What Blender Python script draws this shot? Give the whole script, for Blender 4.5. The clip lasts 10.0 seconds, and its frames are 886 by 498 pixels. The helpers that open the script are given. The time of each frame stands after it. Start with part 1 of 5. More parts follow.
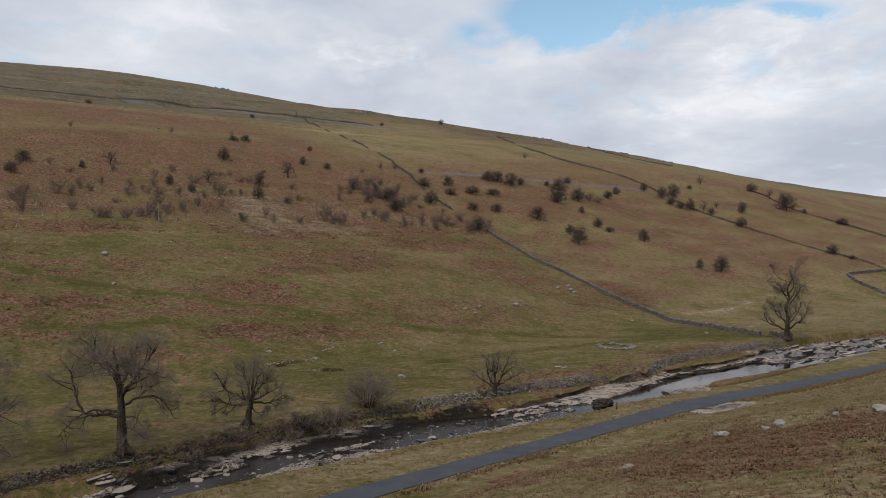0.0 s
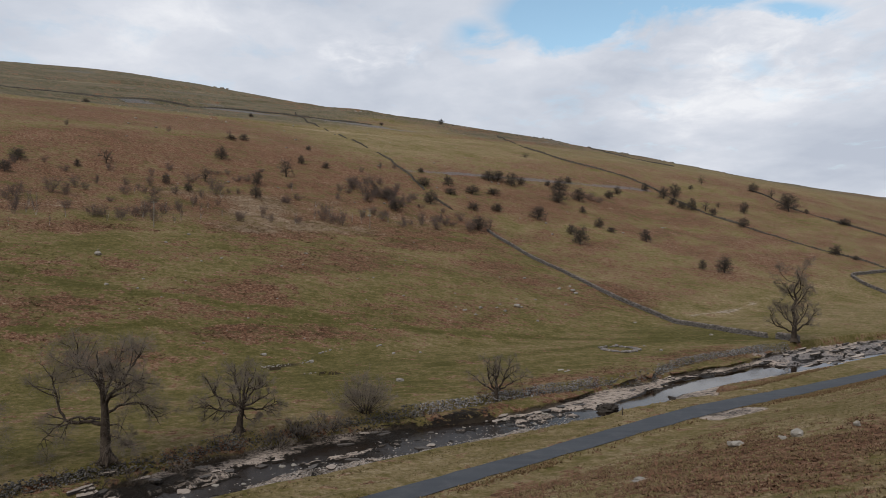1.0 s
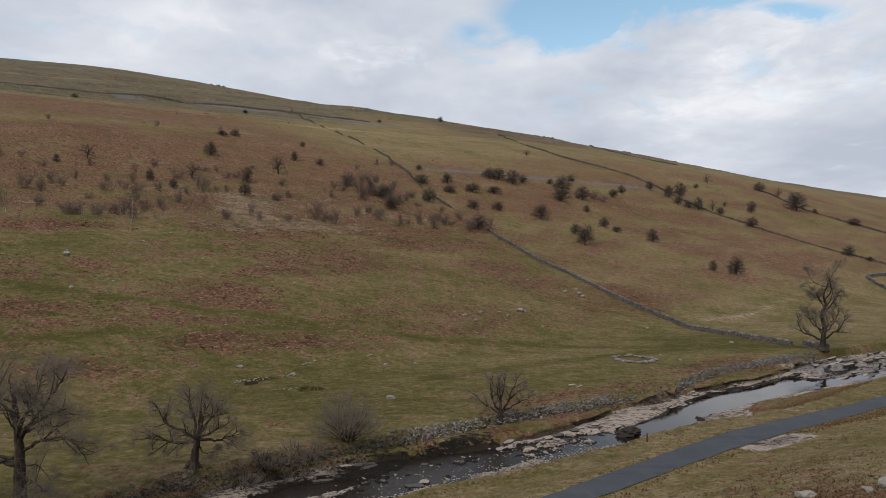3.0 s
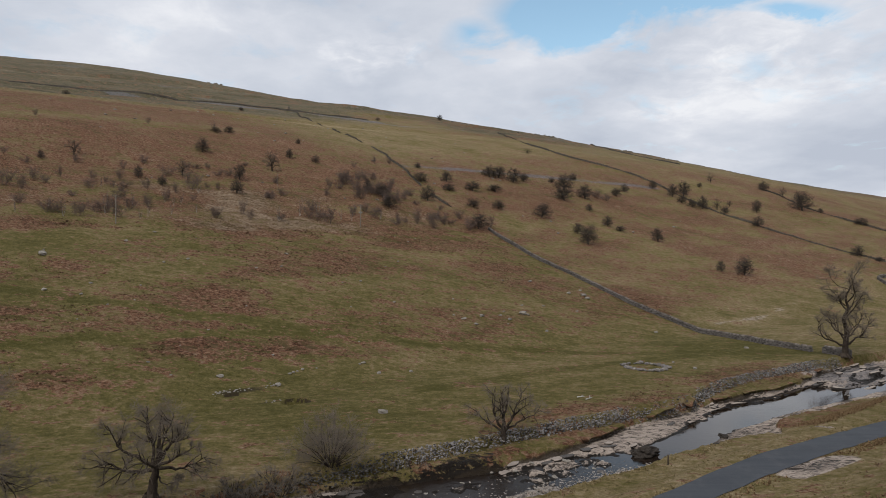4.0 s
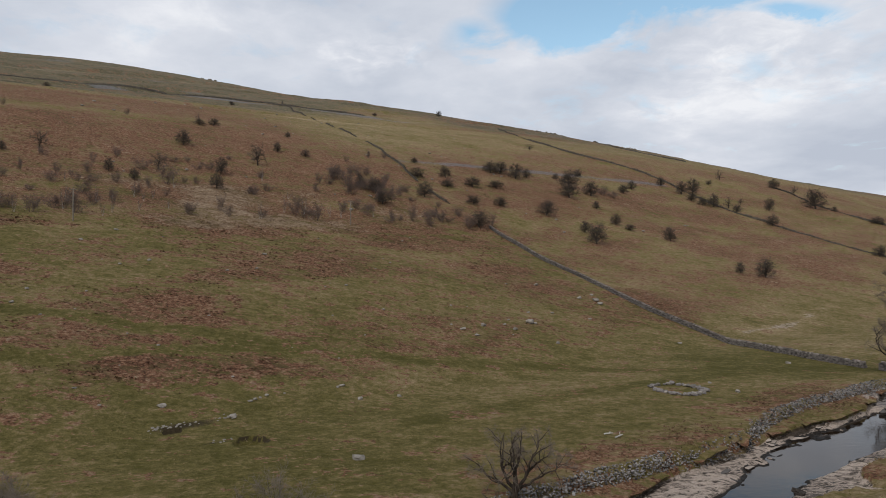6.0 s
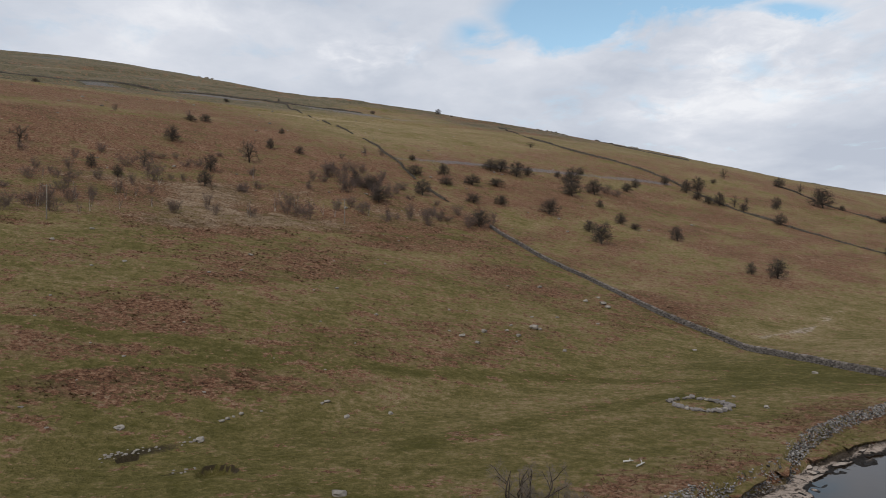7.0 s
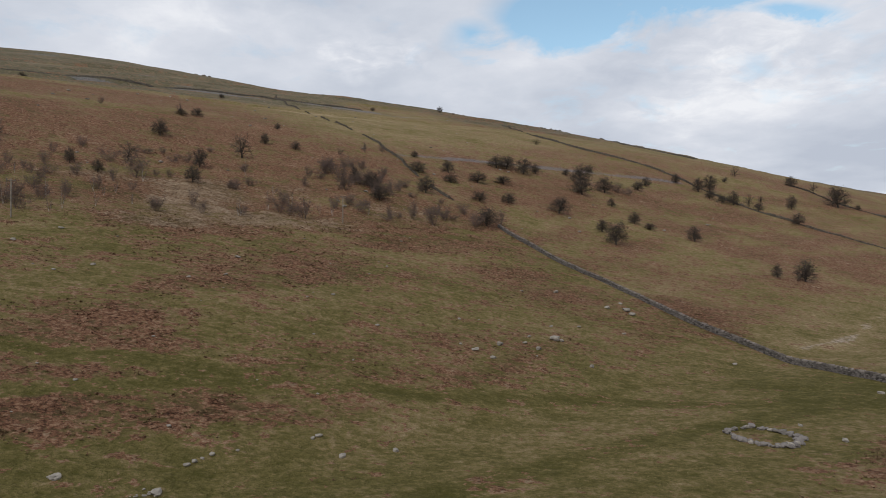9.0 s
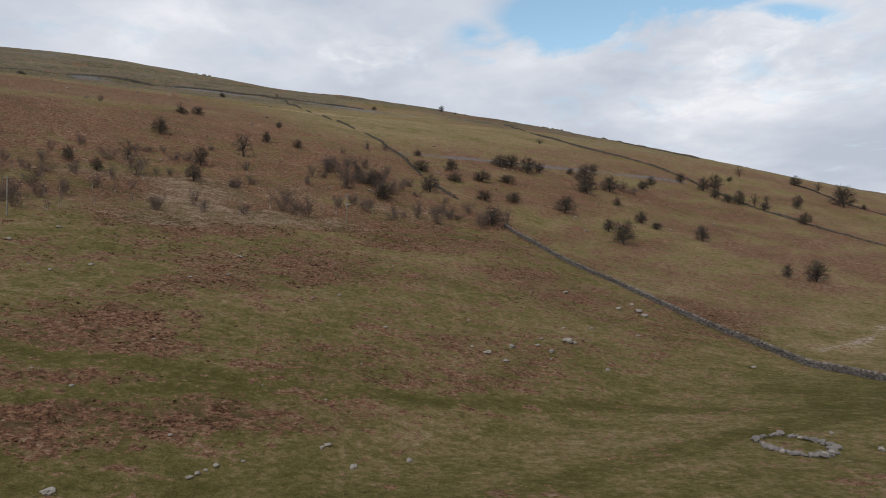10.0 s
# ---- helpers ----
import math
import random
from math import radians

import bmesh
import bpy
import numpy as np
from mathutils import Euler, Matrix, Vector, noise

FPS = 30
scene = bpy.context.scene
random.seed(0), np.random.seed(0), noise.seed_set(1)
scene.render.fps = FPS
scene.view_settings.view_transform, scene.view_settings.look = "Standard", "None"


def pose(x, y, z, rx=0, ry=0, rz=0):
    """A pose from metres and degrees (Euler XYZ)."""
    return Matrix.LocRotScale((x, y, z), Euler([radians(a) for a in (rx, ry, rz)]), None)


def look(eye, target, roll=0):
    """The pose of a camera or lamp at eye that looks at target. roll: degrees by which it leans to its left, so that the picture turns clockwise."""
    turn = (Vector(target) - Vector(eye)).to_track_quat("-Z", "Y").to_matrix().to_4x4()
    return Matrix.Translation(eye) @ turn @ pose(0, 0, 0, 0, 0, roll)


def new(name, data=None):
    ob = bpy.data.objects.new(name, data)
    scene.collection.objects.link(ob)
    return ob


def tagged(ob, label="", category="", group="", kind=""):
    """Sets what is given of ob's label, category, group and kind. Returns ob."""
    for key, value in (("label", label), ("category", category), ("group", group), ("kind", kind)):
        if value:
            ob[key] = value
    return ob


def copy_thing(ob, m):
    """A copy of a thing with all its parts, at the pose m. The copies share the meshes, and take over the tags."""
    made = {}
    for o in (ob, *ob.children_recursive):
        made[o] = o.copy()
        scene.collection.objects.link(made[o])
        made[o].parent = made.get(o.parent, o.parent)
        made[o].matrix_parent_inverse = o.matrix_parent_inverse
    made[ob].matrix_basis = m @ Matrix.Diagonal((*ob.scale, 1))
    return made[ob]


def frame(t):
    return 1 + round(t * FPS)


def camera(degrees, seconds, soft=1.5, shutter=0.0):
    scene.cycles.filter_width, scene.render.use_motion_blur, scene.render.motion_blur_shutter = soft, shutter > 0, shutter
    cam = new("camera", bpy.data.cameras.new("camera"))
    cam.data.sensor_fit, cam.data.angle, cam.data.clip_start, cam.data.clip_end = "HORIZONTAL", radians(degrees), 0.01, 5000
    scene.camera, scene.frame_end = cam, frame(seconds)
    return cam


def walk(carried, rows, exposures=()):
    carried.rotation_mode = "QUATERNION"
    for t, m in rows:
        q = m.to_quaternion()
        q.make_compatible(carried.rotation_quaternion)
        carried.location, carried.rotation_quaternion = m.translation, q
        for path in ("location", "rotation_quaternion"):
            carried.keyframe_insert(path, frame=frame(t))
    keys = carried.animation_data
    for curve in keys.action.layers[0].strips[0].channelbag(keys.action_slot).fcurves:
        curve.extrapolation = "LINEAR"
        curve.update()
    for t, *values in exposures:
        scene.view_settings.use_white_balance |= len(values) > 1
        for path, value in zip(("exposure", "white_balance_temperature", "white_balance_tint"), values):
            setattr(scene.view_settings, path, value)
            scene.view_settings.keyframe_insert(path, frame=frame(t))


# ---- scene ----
cam = camera(70, 10.0, soft=0.9)
METRES, EYE, TILT, LEAN, TURN = 60.0, 20.5, 0.0, 0.0, 0.0
ROWS = [
    (0.0, 0.0, 0.0, 0.0, 0.0, 0.0, -0.0),
    (0.5, 0.0001, 0.0177, -0.0006, -0.0, 0.01, -0.02),
    (1.0, 0.0008, 0.044, -0.0009, -0.01, 0.03, -0.05),
    (1.5, 0.0023, 0.076, -0.0009, -0.01, 0.03, -0.07),
    (2.0, 0.0044, 0.1177, -0.0011, -0.02, 0.02, -0.09),
    (2.5, 0.0065, 0.1655, -0.001, -0.03, 0.03, -0.11),
    (4.0, 0.016, 0.3336, -0.0019, -0.07, 0.04, -0.15),
    (4.5, 0.0194, 0.3958, -0.0016, -0.08, 0.04, -0.17),
    (5.0, 0.023, 0.4594, -0.001, -0.09, 0.02, -0.18),
    (5.5, 0.027, 0.5255, -0.0009, -0.1, 0.02, -0.19),
    (7.0, 0.0405, 0.7274, 0.0001, -0.11, 0.03, -0.17),
    (7.5, 0.0447, 0.7891, 0.0022, -0.11, 0.04, -0.18),
    (8.0, 0.0419, 0.8445, 0.0025, -0.11, 0.06, -0.17),
    (8.5, 0.0273, 0.8911, 0.0033, -0.12, 0.05, -0.18),
    (9.0, 0.0057, 0.9301, 0.0038, -0.12, 0.08, -0.17),
    (9.5, -0.0133, 0.9599, 0.0031, -0.12, 0.1, -0.16),
    (10.0, -0.0279, 0.9805, 0.0012, -0.12, 0.1, -0.15),
]
walk(cam, [(t, pose(0, 0, EYE, TILT, LEAN, TURN) @ pose(METRES * 0.695 * x, METRES * y, METRES * 0.695 * z, 90 + pitch, roll, yaw)) for t, x, y, z, yaw, pitch, roll in ROWS])

# ------------------------------------------------------------------ sky and sun
def node(nt, kind, **inputs):
    """A node of a kind, with its inputs set or linked by name."""
    n = nt.nodes.new(kind)
    for key, value in inputs.items():
        key = key.replace("_", " ")
        sock = n.inputs[int(key[1:])] if key[0] == "i" and key[1:].isdigit() else n.inputs[key]
        if isinstance(value, bpy.types.NodeSocket):
            nt.links.new(value, sock)
        else:
            sock.default_value = value
    return n


def math_node(nt, op, a, b=0.0, c=0.0, clamp=False):
    n = node(nt, "ShaderNodeMath", i0=a, i1=b, i2=c)
    n.operation, n.use_clamp = op, clamp
    return n.outputs[0]


def ramp(nt, fac, *stops):
    n = node(nt, "ShaderNodeValToRGB", Fac=fac)
    el = n.color_ramp.elements
    while len(el) < len(stops):
        el.new(0.5)
    for e, (p, c) in zip(el, stops):
        e.position = p
        e.color = (c, c, c, 1) if isinstance(c, (int, float)) else (*c, 1)
    return n.outputs["Color"]


def mix(nt, fac, a, b, mode="MIX"):
    n = nt.nodes.new("ShaderNodeMix")
    n.data_type, n.blend_type = "RGBA", mode
    for sock, value in ((n.inputs[0], fac), (n.inputs[6], a), (n.inputs[7], b)):
        if isinstance(value, bpy.types.NodeSocket):
            nt.links.new(value, sock)
        else:
            sock.default_value = (*value, 1) if isinstance(value, tuple) and len(value) == 3 else value
    return n.outputs[2]


def noise_tex(nt, vec, scale, detail=4.0, rough=0.55, distortion=0.0):
    return node(nt, "ShaderNodeTexNoise", Vector=vec, Scale=scale, Detail=detail, Roughness=rough, Distortion=distortion).outputs[0]


SUN_ELEVATION, SUN_AZIMUTH = 48.0, 215.0
world = bpy.data.worlds.new("sky")
scene.world = world
world.use_nodes = True
wt = world.node_tree
wt.nodes.clear()
way = node(wt, "ShaderNodeTexCoord").outputs["Generated"]
sep = node(wt, "ShaderNodeSeparateXYZ", Vector=way)
up = math_node(wt, "ADD", math_node(wt, "MAXIMUM", sep.outputs[2], 0.0), 0.22)
flat = node(wt, "ShaderNodeCombineXYZ", X=math_node(wt, "DIVIDE", sep.outputs[0], up), Y=math_node(wt, "DIVIDE", sep.outputs[1], up), Z=0.0).outputs[0]
sky = node(wt, "ShaderNodeTexSky")
sky.sky_type, sky.sun_disc = "NISHITA", False
sky.ozone_density, sky.dust_density = 0.2, 1.5
sky.sun_elevation, sky.sun_rotation = radians(SUN_ELEVATION), radians(SUN_AZIMUTH)
big = noise_tex(wt, flat, 0.9, 8.0, 0.58, 0.1)
fine = noise_tex(wt, flat, 4.6, 9.0, 0.62, 0.3)
# where the cloud lies open and where it piles up, by bearing and rise over the dale's far end
bearing = math_node(wt, "DIVIDE", sep.outputs[0], math_node(wt, "MAXIMUM", sep.outputs[1], 0.05))
rise = math_node(wt, "DIVIDE", sep.outputs[2], math_node(wt, "MAXIMUM", sep.outputs[1], 0.05))
fray = math_node(wt, "MULTIPLY", math_node(wt, "SUBTRACT", fine, 0.5), 0.12)
plane = node(wt, "ShaderNodeCombineXYZ", X=math_node(wt, "ADD", bearing, fray), Y=math_node(wt, "SUBTRACT", rise, math_node(wt, "MULTIPLY", fray, 0.6)), Z=0.0).outputs[0]


def sky_blob(x, y, wide, tall):
    """1 in the middle of an oval of sky, falling to 0 at its rim."""
    d = node(wt, "ShaderNodeVectorMath", i0=plane, i1=(x, y, 0.0))
    d.operation = "SUBTRACT"
    q = node(wt, "ShaderNodeVectorMath", i0=d.outputs[0], i1=(1 / wide, 1 / tall, 1.0))
    q.operation = "MULTIPLY"
    r = node(wt, "ShaderNodeVectorMath", i0=q.outputs[0])
    r.operation = "LENGTH"
    return math_node(wt, "SUBTRACT", 1.0, r.outputs["Value"], clamp=True)


def most(*values):
    out = values[0]
    for v in values[1:]:
        out = math_node(wt, "MAXIMUM", out, v)
    return out


hole = most(sky_blob(0.195, 0.372, 0.17, 0.080), sky_blob(0.36, 0.425, 0.22, 0.085), math_node(wt, "MULTIPLY", sky_blob(0.06, 0.335, 0.085, 0.045), 0.62), sky_blob(0.30, 0.60, 0.30, 0.12), math_node(wt, "MULTIPLY", sky_blob(0.55, 0.38, 0.10, 0.022), 0.55))
pile = most(sky_blob(-0.125, 0.300, 0.085, 0.050), sky_blob(-0.07, 0.315, 0.05, 0.035), sky_blob(0.25, 0.335, 0.09, 0.03), math_node(wt, "MULTIPLY", sky_blob(0.34, 0.225, 0.12, 0.035), 0.5), math_node(wt, "MULTIPLY", sky_blob(0.48, 0.30, 0.35, 0.10), 0.55), math_node(wt, "MULTIPLY", sky_blob(-0.30, 0.38, 0.20, 0.06), 0.25))
cover = math_node(wt, "ADD", math_node(wt, "MULTIPLY", big, 0.40), math_node(wt, "MULTIPLY", fine, 0.60))
cover = math_node(wt, "SUBTRACT", math_node(wt, "ADD", cover, 0.17), math_node(wt, "MULTIPLY", hole, 0.66))
cloudy = ramp(wt, cover, (0.38, 0.05), (0.50, 0.62), (0.62, 1.0))
wisp = noise_tex(wt, flat, 9.0, 8.0, 0.62, 0.4)
shade = math_node(wt, "ADD", math_node(wt, "MULTIPLY", noise_tex(wt, flat, 1.5, 7.0, 0.50, 0.15), 0.88), math_node(wt, "MULTIPLY", wisp, 0.12))
shade = math_node(wt, "ADD", shade, math_node(wt, "MULTIPLY", pile, math_node(wt, "ADD", 0.06, math_node(wt, "MULTIPLY", math_node(wt, "SUBTRACT", wisp, 0.38), 0.55))))
cloud_colour = ramp(wt, shade, (0.36, (0.50, 0.545, 0.635)), (0.49, (0.60, 0.64, 0.72)), (0.58, (0.69, 0.72, 0.79)), (0.68, (0.86, 0.875, 0.915)))
air = node(wt, "ShaderNodeVectorMath", i0=sky.outputs[0], i1=(0.93, 1.03, 0.93))
air.operation = "MULTIPLY"
clear = node(wt, "ShaderNodeBackground", Color=air.outputs[0], Strength=0.20)
cloud = node(wt, "ShaderNodeBackground", Color=cloud_colour, Strength=1.0)
both = node(wt, "ShaderNodeMixShader", Fac=cloudy, i1=clear.outputs[0], i2=cloud.outputs[0])
wt.links.new(both.outputs[0], node(wt, "ShaderNodeOutputWorld").inputs[0])

sun = new("sun", bpy.data.lights.new("sun", "SUN"))
sun.data.energy, sun.data.angle, sun.data.color = 1.6, radians(12), (1.0, 0.94, 0.85)
az, el = radians(SUN_AZIMUTH), radians(SUN_ELEVATION)
sun.matrix_world = look((0, 0, 60), (-math.sin(az) * math.cos(el) * 9, -math.cos(az) * math.cos(el) * 9, 60 - math.sin(el) * 9))


# ------------------------------------------------------------------ the lie of the land
# u runs along the dale, v across it towards the hill; both in metres
def world_xy(u, v):
    return 0.8 * u - 0.6 * v, 0.6 * u + 0.8 * v


def dale_uv(x, y):
    return 0.8 * x + 0.6 * y, -0.6 * x + 0.8 * y


def curve(xs, ys, x):
    """A smooth line through (xs, ys); ys may hold arrays."""
    x = np.clip(np.asarray(x, float), xs[0], xs[-1])
    xs = np.asarray(xs, float)
    ys = [np.asarray(y, float) for y in ys]
    n = len(xs)
    d = [(ys[min(i + 1, n - 1)] - ys[max(i - 1, 0)]) / (xs[min(i + 1, n - 1)] - xs[max(i - 1, 0)]) for i in range(n)]
    out = np.zeros(np.broadcast(x, *ys).shape)
    for i in range(n - 1):
        h = xs[i + 1] - xs[i]
        t = (x - xs[i]) / h
        y = (ys[i] * (1 + 2 * t) * (1 - t) ** 2 + d[i] * h * t * (1 - t) ** 2 + ys[i + 1] * t * t * (3 - 2 * t) - d[i + 1] * h * t * t * (1 - t))
        out = np.where((x >= xs[i]) & (x <= xs[i + 1]), y, out)
    return out


def lattice(i, j, seed):
    h = (i.astype(np.int64) * 374761393 + j.astype(np.int64) * 668265263 + seed * 1274126177) & 0xFFFFFFFF
    h = ((h ^ (h >> 13)) * 1103515245) & 0xFFFFFFFF
    return ((h ^ (h >> 16)) & 0xFFFF) / 65535.0


def rumple(x, y, size, seed=0, octaves=3):
    """Smooth noise from -1 to 1 with lumps of that size."""
    total, amp, norm = 0.0, 1.0, 0.0
    for o in range(octaves):
        a, b = np.asarray(x, float) / size, np.asarray(y, float) / size
        i, j = np.floor(a), np.floor(b)
        fa, fb = a - i, b - j
        fa, fb = fa * fa * (3 - 2 * fa), fb * fb * (3 - 2 * fb)
        c = [lattice(i + p, j + q, seed + o) for p in (0, 1) for q in (0, 1)]
        total = total + amp * ((c[0] * (1 - fb) + c[1] * fb) * (1 - fa) + (c[2] * (1 - fb) + c[3] * fb) * fa)
        norm, amp, size = norm + amp, amp * 0.5, size * 0.5
    return 2 * total / norm - 1


def smooth(a, b, x):
    t = np.clip((np.asarray(x, float) - a) / (b - a), 0, 1)
    return t * t * (3 - 2 * t)


# cross-sections of the hill: station along the dale, then heights at SECTION_V
SECTION_V = (88, 95, 130, 180, 230, 290, 430, 490, 600, 780, 950)
SECTIONS = (
    (-100, (2.2, 3.0, 11.5, 25, 43, 66, 106, 121, 150, 199, 212)),
    (50, (2.2, 2.8, 12.3, 26.5, 44, 70, 109, 125, 155, 211, 222)),
    (180, (2.0, 2.6, 11.5, 27, 49, 72, 115, 133, 163, 217, 228)),
    (340, (3.2, 5.0, 19, 34, 54, 80, 122, 142, 167, 203, 213)),
    (480, (6.0, 8.0, 22, 41, 59, 82, 125, 139, 150, 160, 170)),
    (900, (7.0, 9.0, 22, 39, 55, 74, 114.5, 127, 136, 146, 156)),
    (1600, (7.0, 9.0, 22, 39, 55, 74, 111.5, 125, 134, 146, 156)),
)
NEAR_V = (-400, -60, 0, 20, 30, 36, 39)
NEAR_Z = (130, 30, 12.5, 7.6, 4.4, 2.5, 2.0)


def water_near(u):
    return curve((-120, 15, 35, 60, 70, 76, 82, 90, 100, 106, 112, 130, 170, 300), (51, 53.4, 53.0, 51.8, 51.3, 51.9, 52.6, 52.5, 52.2, 51.4, 51.0, 49.0, 45, 42), u) + 0.35 * rumple(u, u * 0, 4, 7)


def water_far(u):
    return curve((-120, 0, 10, 25, 42, 55, 66, 72, 76, 83, 88, 95, 101, 112, 118, 135, 170, 300), (57, 58.5, 60.3, 61.3, 61.0, 58.8, 55.9, 55.4, 56.2, 58.1, 59.1, 59.2, 58.5, 58.5, 58.0, 55.5, 52, 49), u) + curve((60, 66, 300), (0.9, 0.5, 0.5), u) * rumple(u, u * 0, 2.6, 11)


def bank_wall(u):
    return curve((-120, 0, 15, 28, 42, 60, 80, 84, 92, 105, 126, 140, 158, 172, 300), (61, 61.8, 63.2, 64.4, 63.2, 61.8, 60.4, 60.2, 62.0, 62.9, 61.6, 59.8, 57.2, 54.0, 49), u)


def turf_edge(u):
    """Where the turf ledge below the far bank breaks off over the bare rock."""
    return bank_wall(u) - curve((-120, 0, 9.5, 14, 40, 47, 52, 60, 66, 74, 79, 84, 92, 98, 107, 113, 120, 128, 300), (2.5, 4.6, 3.1, 1.0, 1.2, 2.6, 3.0, 3.2, 2.0, 0.9, 0.6, 0.5, 1.7, 2.7, 3.9, 3.3, 1.7, 0.5, 0.5), u) + 0.3 * rumple(u, u * 0, 2.2, 23, 2)


def turf_island(u, v):
    """1 where the low shore by the lane still carries turf, 0 on its bare rock."""
    u, v = np.broadcast_arrays(np.asarray(u, float), np.asarray(v, float))
    brink = curve((40, 50, 60, 70, 74, 78, 82, 84, 85.5, 88, 96, 105, 110, 116, 130, 170), (52.6, 51.6, 50.9, 51.0, 50.6, 50.2, 49.4, 48.9, 50.2, 50.9, 49.9, 49.2, 48.2, 46.8, 45, 41.5), u)
    turf = smooth(-0.12, 0.12, brink - v + 0.45 * rumple(u, v, 1.8, 27, 3))
    gully = np.abs(u - 82.8 - 0.32 * (48.8 - v) - 0.5 * rumple(u * 0, v, 1.5, 28)) / curve((42, 45, 49), (0.9, 0.35, 0.8), v)
    turf = turf * np.where((v > 43.2) & (v < 50), smooth(0.55, 1.0, gully), 1.0)
    return np.maximum(turf, 1 - smooth(38, 50, u))


def oval(u, v, pu, pv, du, dv):
    return np.exp(-((u - pu) / du) ** 4 - ((v - pv) / dv) ** 4)


def rock_shelf(u, v):
    """The broad bare shelf of limestone below the big trees, and the slabs upstream of it."""
    return np.clip(oval(u, v, 16.2, 61.0, 5.2, 2.6) + oval(u, v, 7.6, 60.6, 3.6, 1.5) + 0.85 * oval(u, v, 37.2, 61.4, 5.2, 1.9) + 0.5 * oval(u, v, 44, 57.6, 7, 1.2) + 0.7 * oval(u, v, 26.5, 54.2, 5.5, 1.6), 0, 1)


def still_pool(u, v):
    """The quiet dark pools among the rocks."""
    return np.clip(oval(u, v, 12.6, 57.0, 3.2, 1.5) + oval(u, v, 18.5, 57.0, 4.4, 0.9) + oval(u, v, 23.6, 58.6, 2.5, 2.0) + oval(u, v, 31.0, 59.8, 3.6, 1.7), 0, 1)


def road_mid(u):
    return curve((-200, 20, 45, 70, 92, 116, 160, 300), (38, 42.0, 42.3, 42.4, 40.2, 38.0, 33.5, 26), u)


def road_half(u):
    u = np.asarray(u, float)
    return curve((-200, 20, 45, 70, 92, 116, 300), (1.25, 1.25, 1.3, 1.65, 1.45, 1.25, 1.25), u) + 0.11 * rumple(u, u * 0, 2.4, 98, 2)


def road_height(u):
    return 2.0 + 0.0 * np.asarray(u, float)


def height(u, v):
    u, v = np.broadcast_arrays(np.asarray(u, float), np.asarray(v, float))
    rows = [curve(SECTION_V, z, v) for _, z in SECTIONS]
    hill = curve([s for s, _ in SECTIONS], rows, u)
    far = smooth(95, 150, v)
    hill = hill + far * (1.1 * rumple(u, v, 45, 3, 3) + 0.25 * rumple(u, v, 7, 5, 2))
    step = smooth(395, 440, v)
    hill = hill + step * 1.2 * (rumple(u * 0.25, v, 26, 21, 2))
    # limestone scars: low cliffs with a lean terrace below
    for edge_v, rise, seed in ((452, 4.5, 41), (500, 4.0, 43), (560, 4.5, 45), (640, 5.0, 47), (384, 2.4, 49), (416, 3.0, 53)):
        line = edge_v + 14 * rumple(u, u * 0, 60, seed, 2)
        hill = hill + rise * (smooth(-1.5, 1.5, v - line) - smooth(-22, 22, v - line)) * (0.5 + 0.5 * rumple(u, v, 40, seed + 1, 2))
    field = 2.15 + 0.18 * rumple(u, v, 14, 9, 3) + 0.05 * rumple(u, v, 2.5, 10, 2)
    z = np.where(v > 88, field + (hill - 2.15) * smooth(86, 96, v), field)
    near = curve(NEAR_V, NEAR_Z, v) + (0.55 * rumple(u, v, 12, 13, 3) + 0.12 * rumple(u, v, 2, 14, 2)) * (1 - smooth(30, 37, v))
    z = np.where(v < 39, near, z)
    # verge between the road and the river
    n, f, w = water_near(u), water_far(u), bank_wall(u)
    verge = 2.0 - 1.72 * smooth(44.3, 48.8, v) + (0.45 + 0.25 * smooth(83, 86, u) * (1 - smooth(104, 112, u))) * turf_island(u, v) * smooth(44, 48.5, v) + 0.10 * rumple(u, v, 3, 15, 2)
    z = np.where((v >= 39) & (v < 58), verge, z)
    # road bed
    m, h = road_mid(u), road_half(u)
    z = z + (road_height(u) - 0.06 - z) * (1 - smooth(h + 0.15, h + 1.2, np.abs(v - m)))
    # river bed: shelves of bare limestone that stand in and out of the water
    across = (v - n) / (f - n)
    shelf = 0.5 + 0.5 * rumple(u * 0.5 + v * 0.1, v * 1.3, 3.0, 17, 4)
    shelf = shelf + 0.10 * rumple(u, v, 0.8, 19, 2)
    shelf = (np.floor(shelf * 6) + smooth(0.0, 0.22, shelf * 6 - np.floor(shelf * 6))) / 6
    pool = smooth(60, 68, u) * (1 - smooth(112, 118, u)) * smooth(0.3, 1.2, v - n) * (1 - smooth(-2.4, -0.8, v - f))
    rapid = 1 - smooth(52, 66, u)
    bar = rapid * np.exp(-((across - 0.12) / 0.16) ** 2) * smooth(14, 24, u)
    ledge = rapid * smooth(0.42, 0.62, across) * (1 - 0.8 * smooth(34, 44, u))
    crack = 1 - smooth(0.02, 0.14, np.abs(rumple(u * 0.5 + 0.3 * v, v, 2.4, 25, 2))) * smooth(0.02, 0.12, np.abs(rumple(u, v * 0.4, 2.0, 29, 2)))
    bed = -0.62 + 0.95 * shelf + 0.22 * bar + 0.34 * ledge - 0.7 * pool - 0.30 * crack * (1 - pool) + 0.10 * rumple(u, v, 1.0, 33, 2)
    bed = bed + 0.42 * rock_shelf(u, v) - 0.75 * still_pool(u, v)
    # broad ledges that step up from the water beyond the pool
    stairs = smooth(0.20, 1.0, across) * 1.3 + 0.30 * rumple(u * 0.3, v, 3.5, 35, 3) + 0.12 * rumple(u * 0.5, v, 1.1, 36, 2)
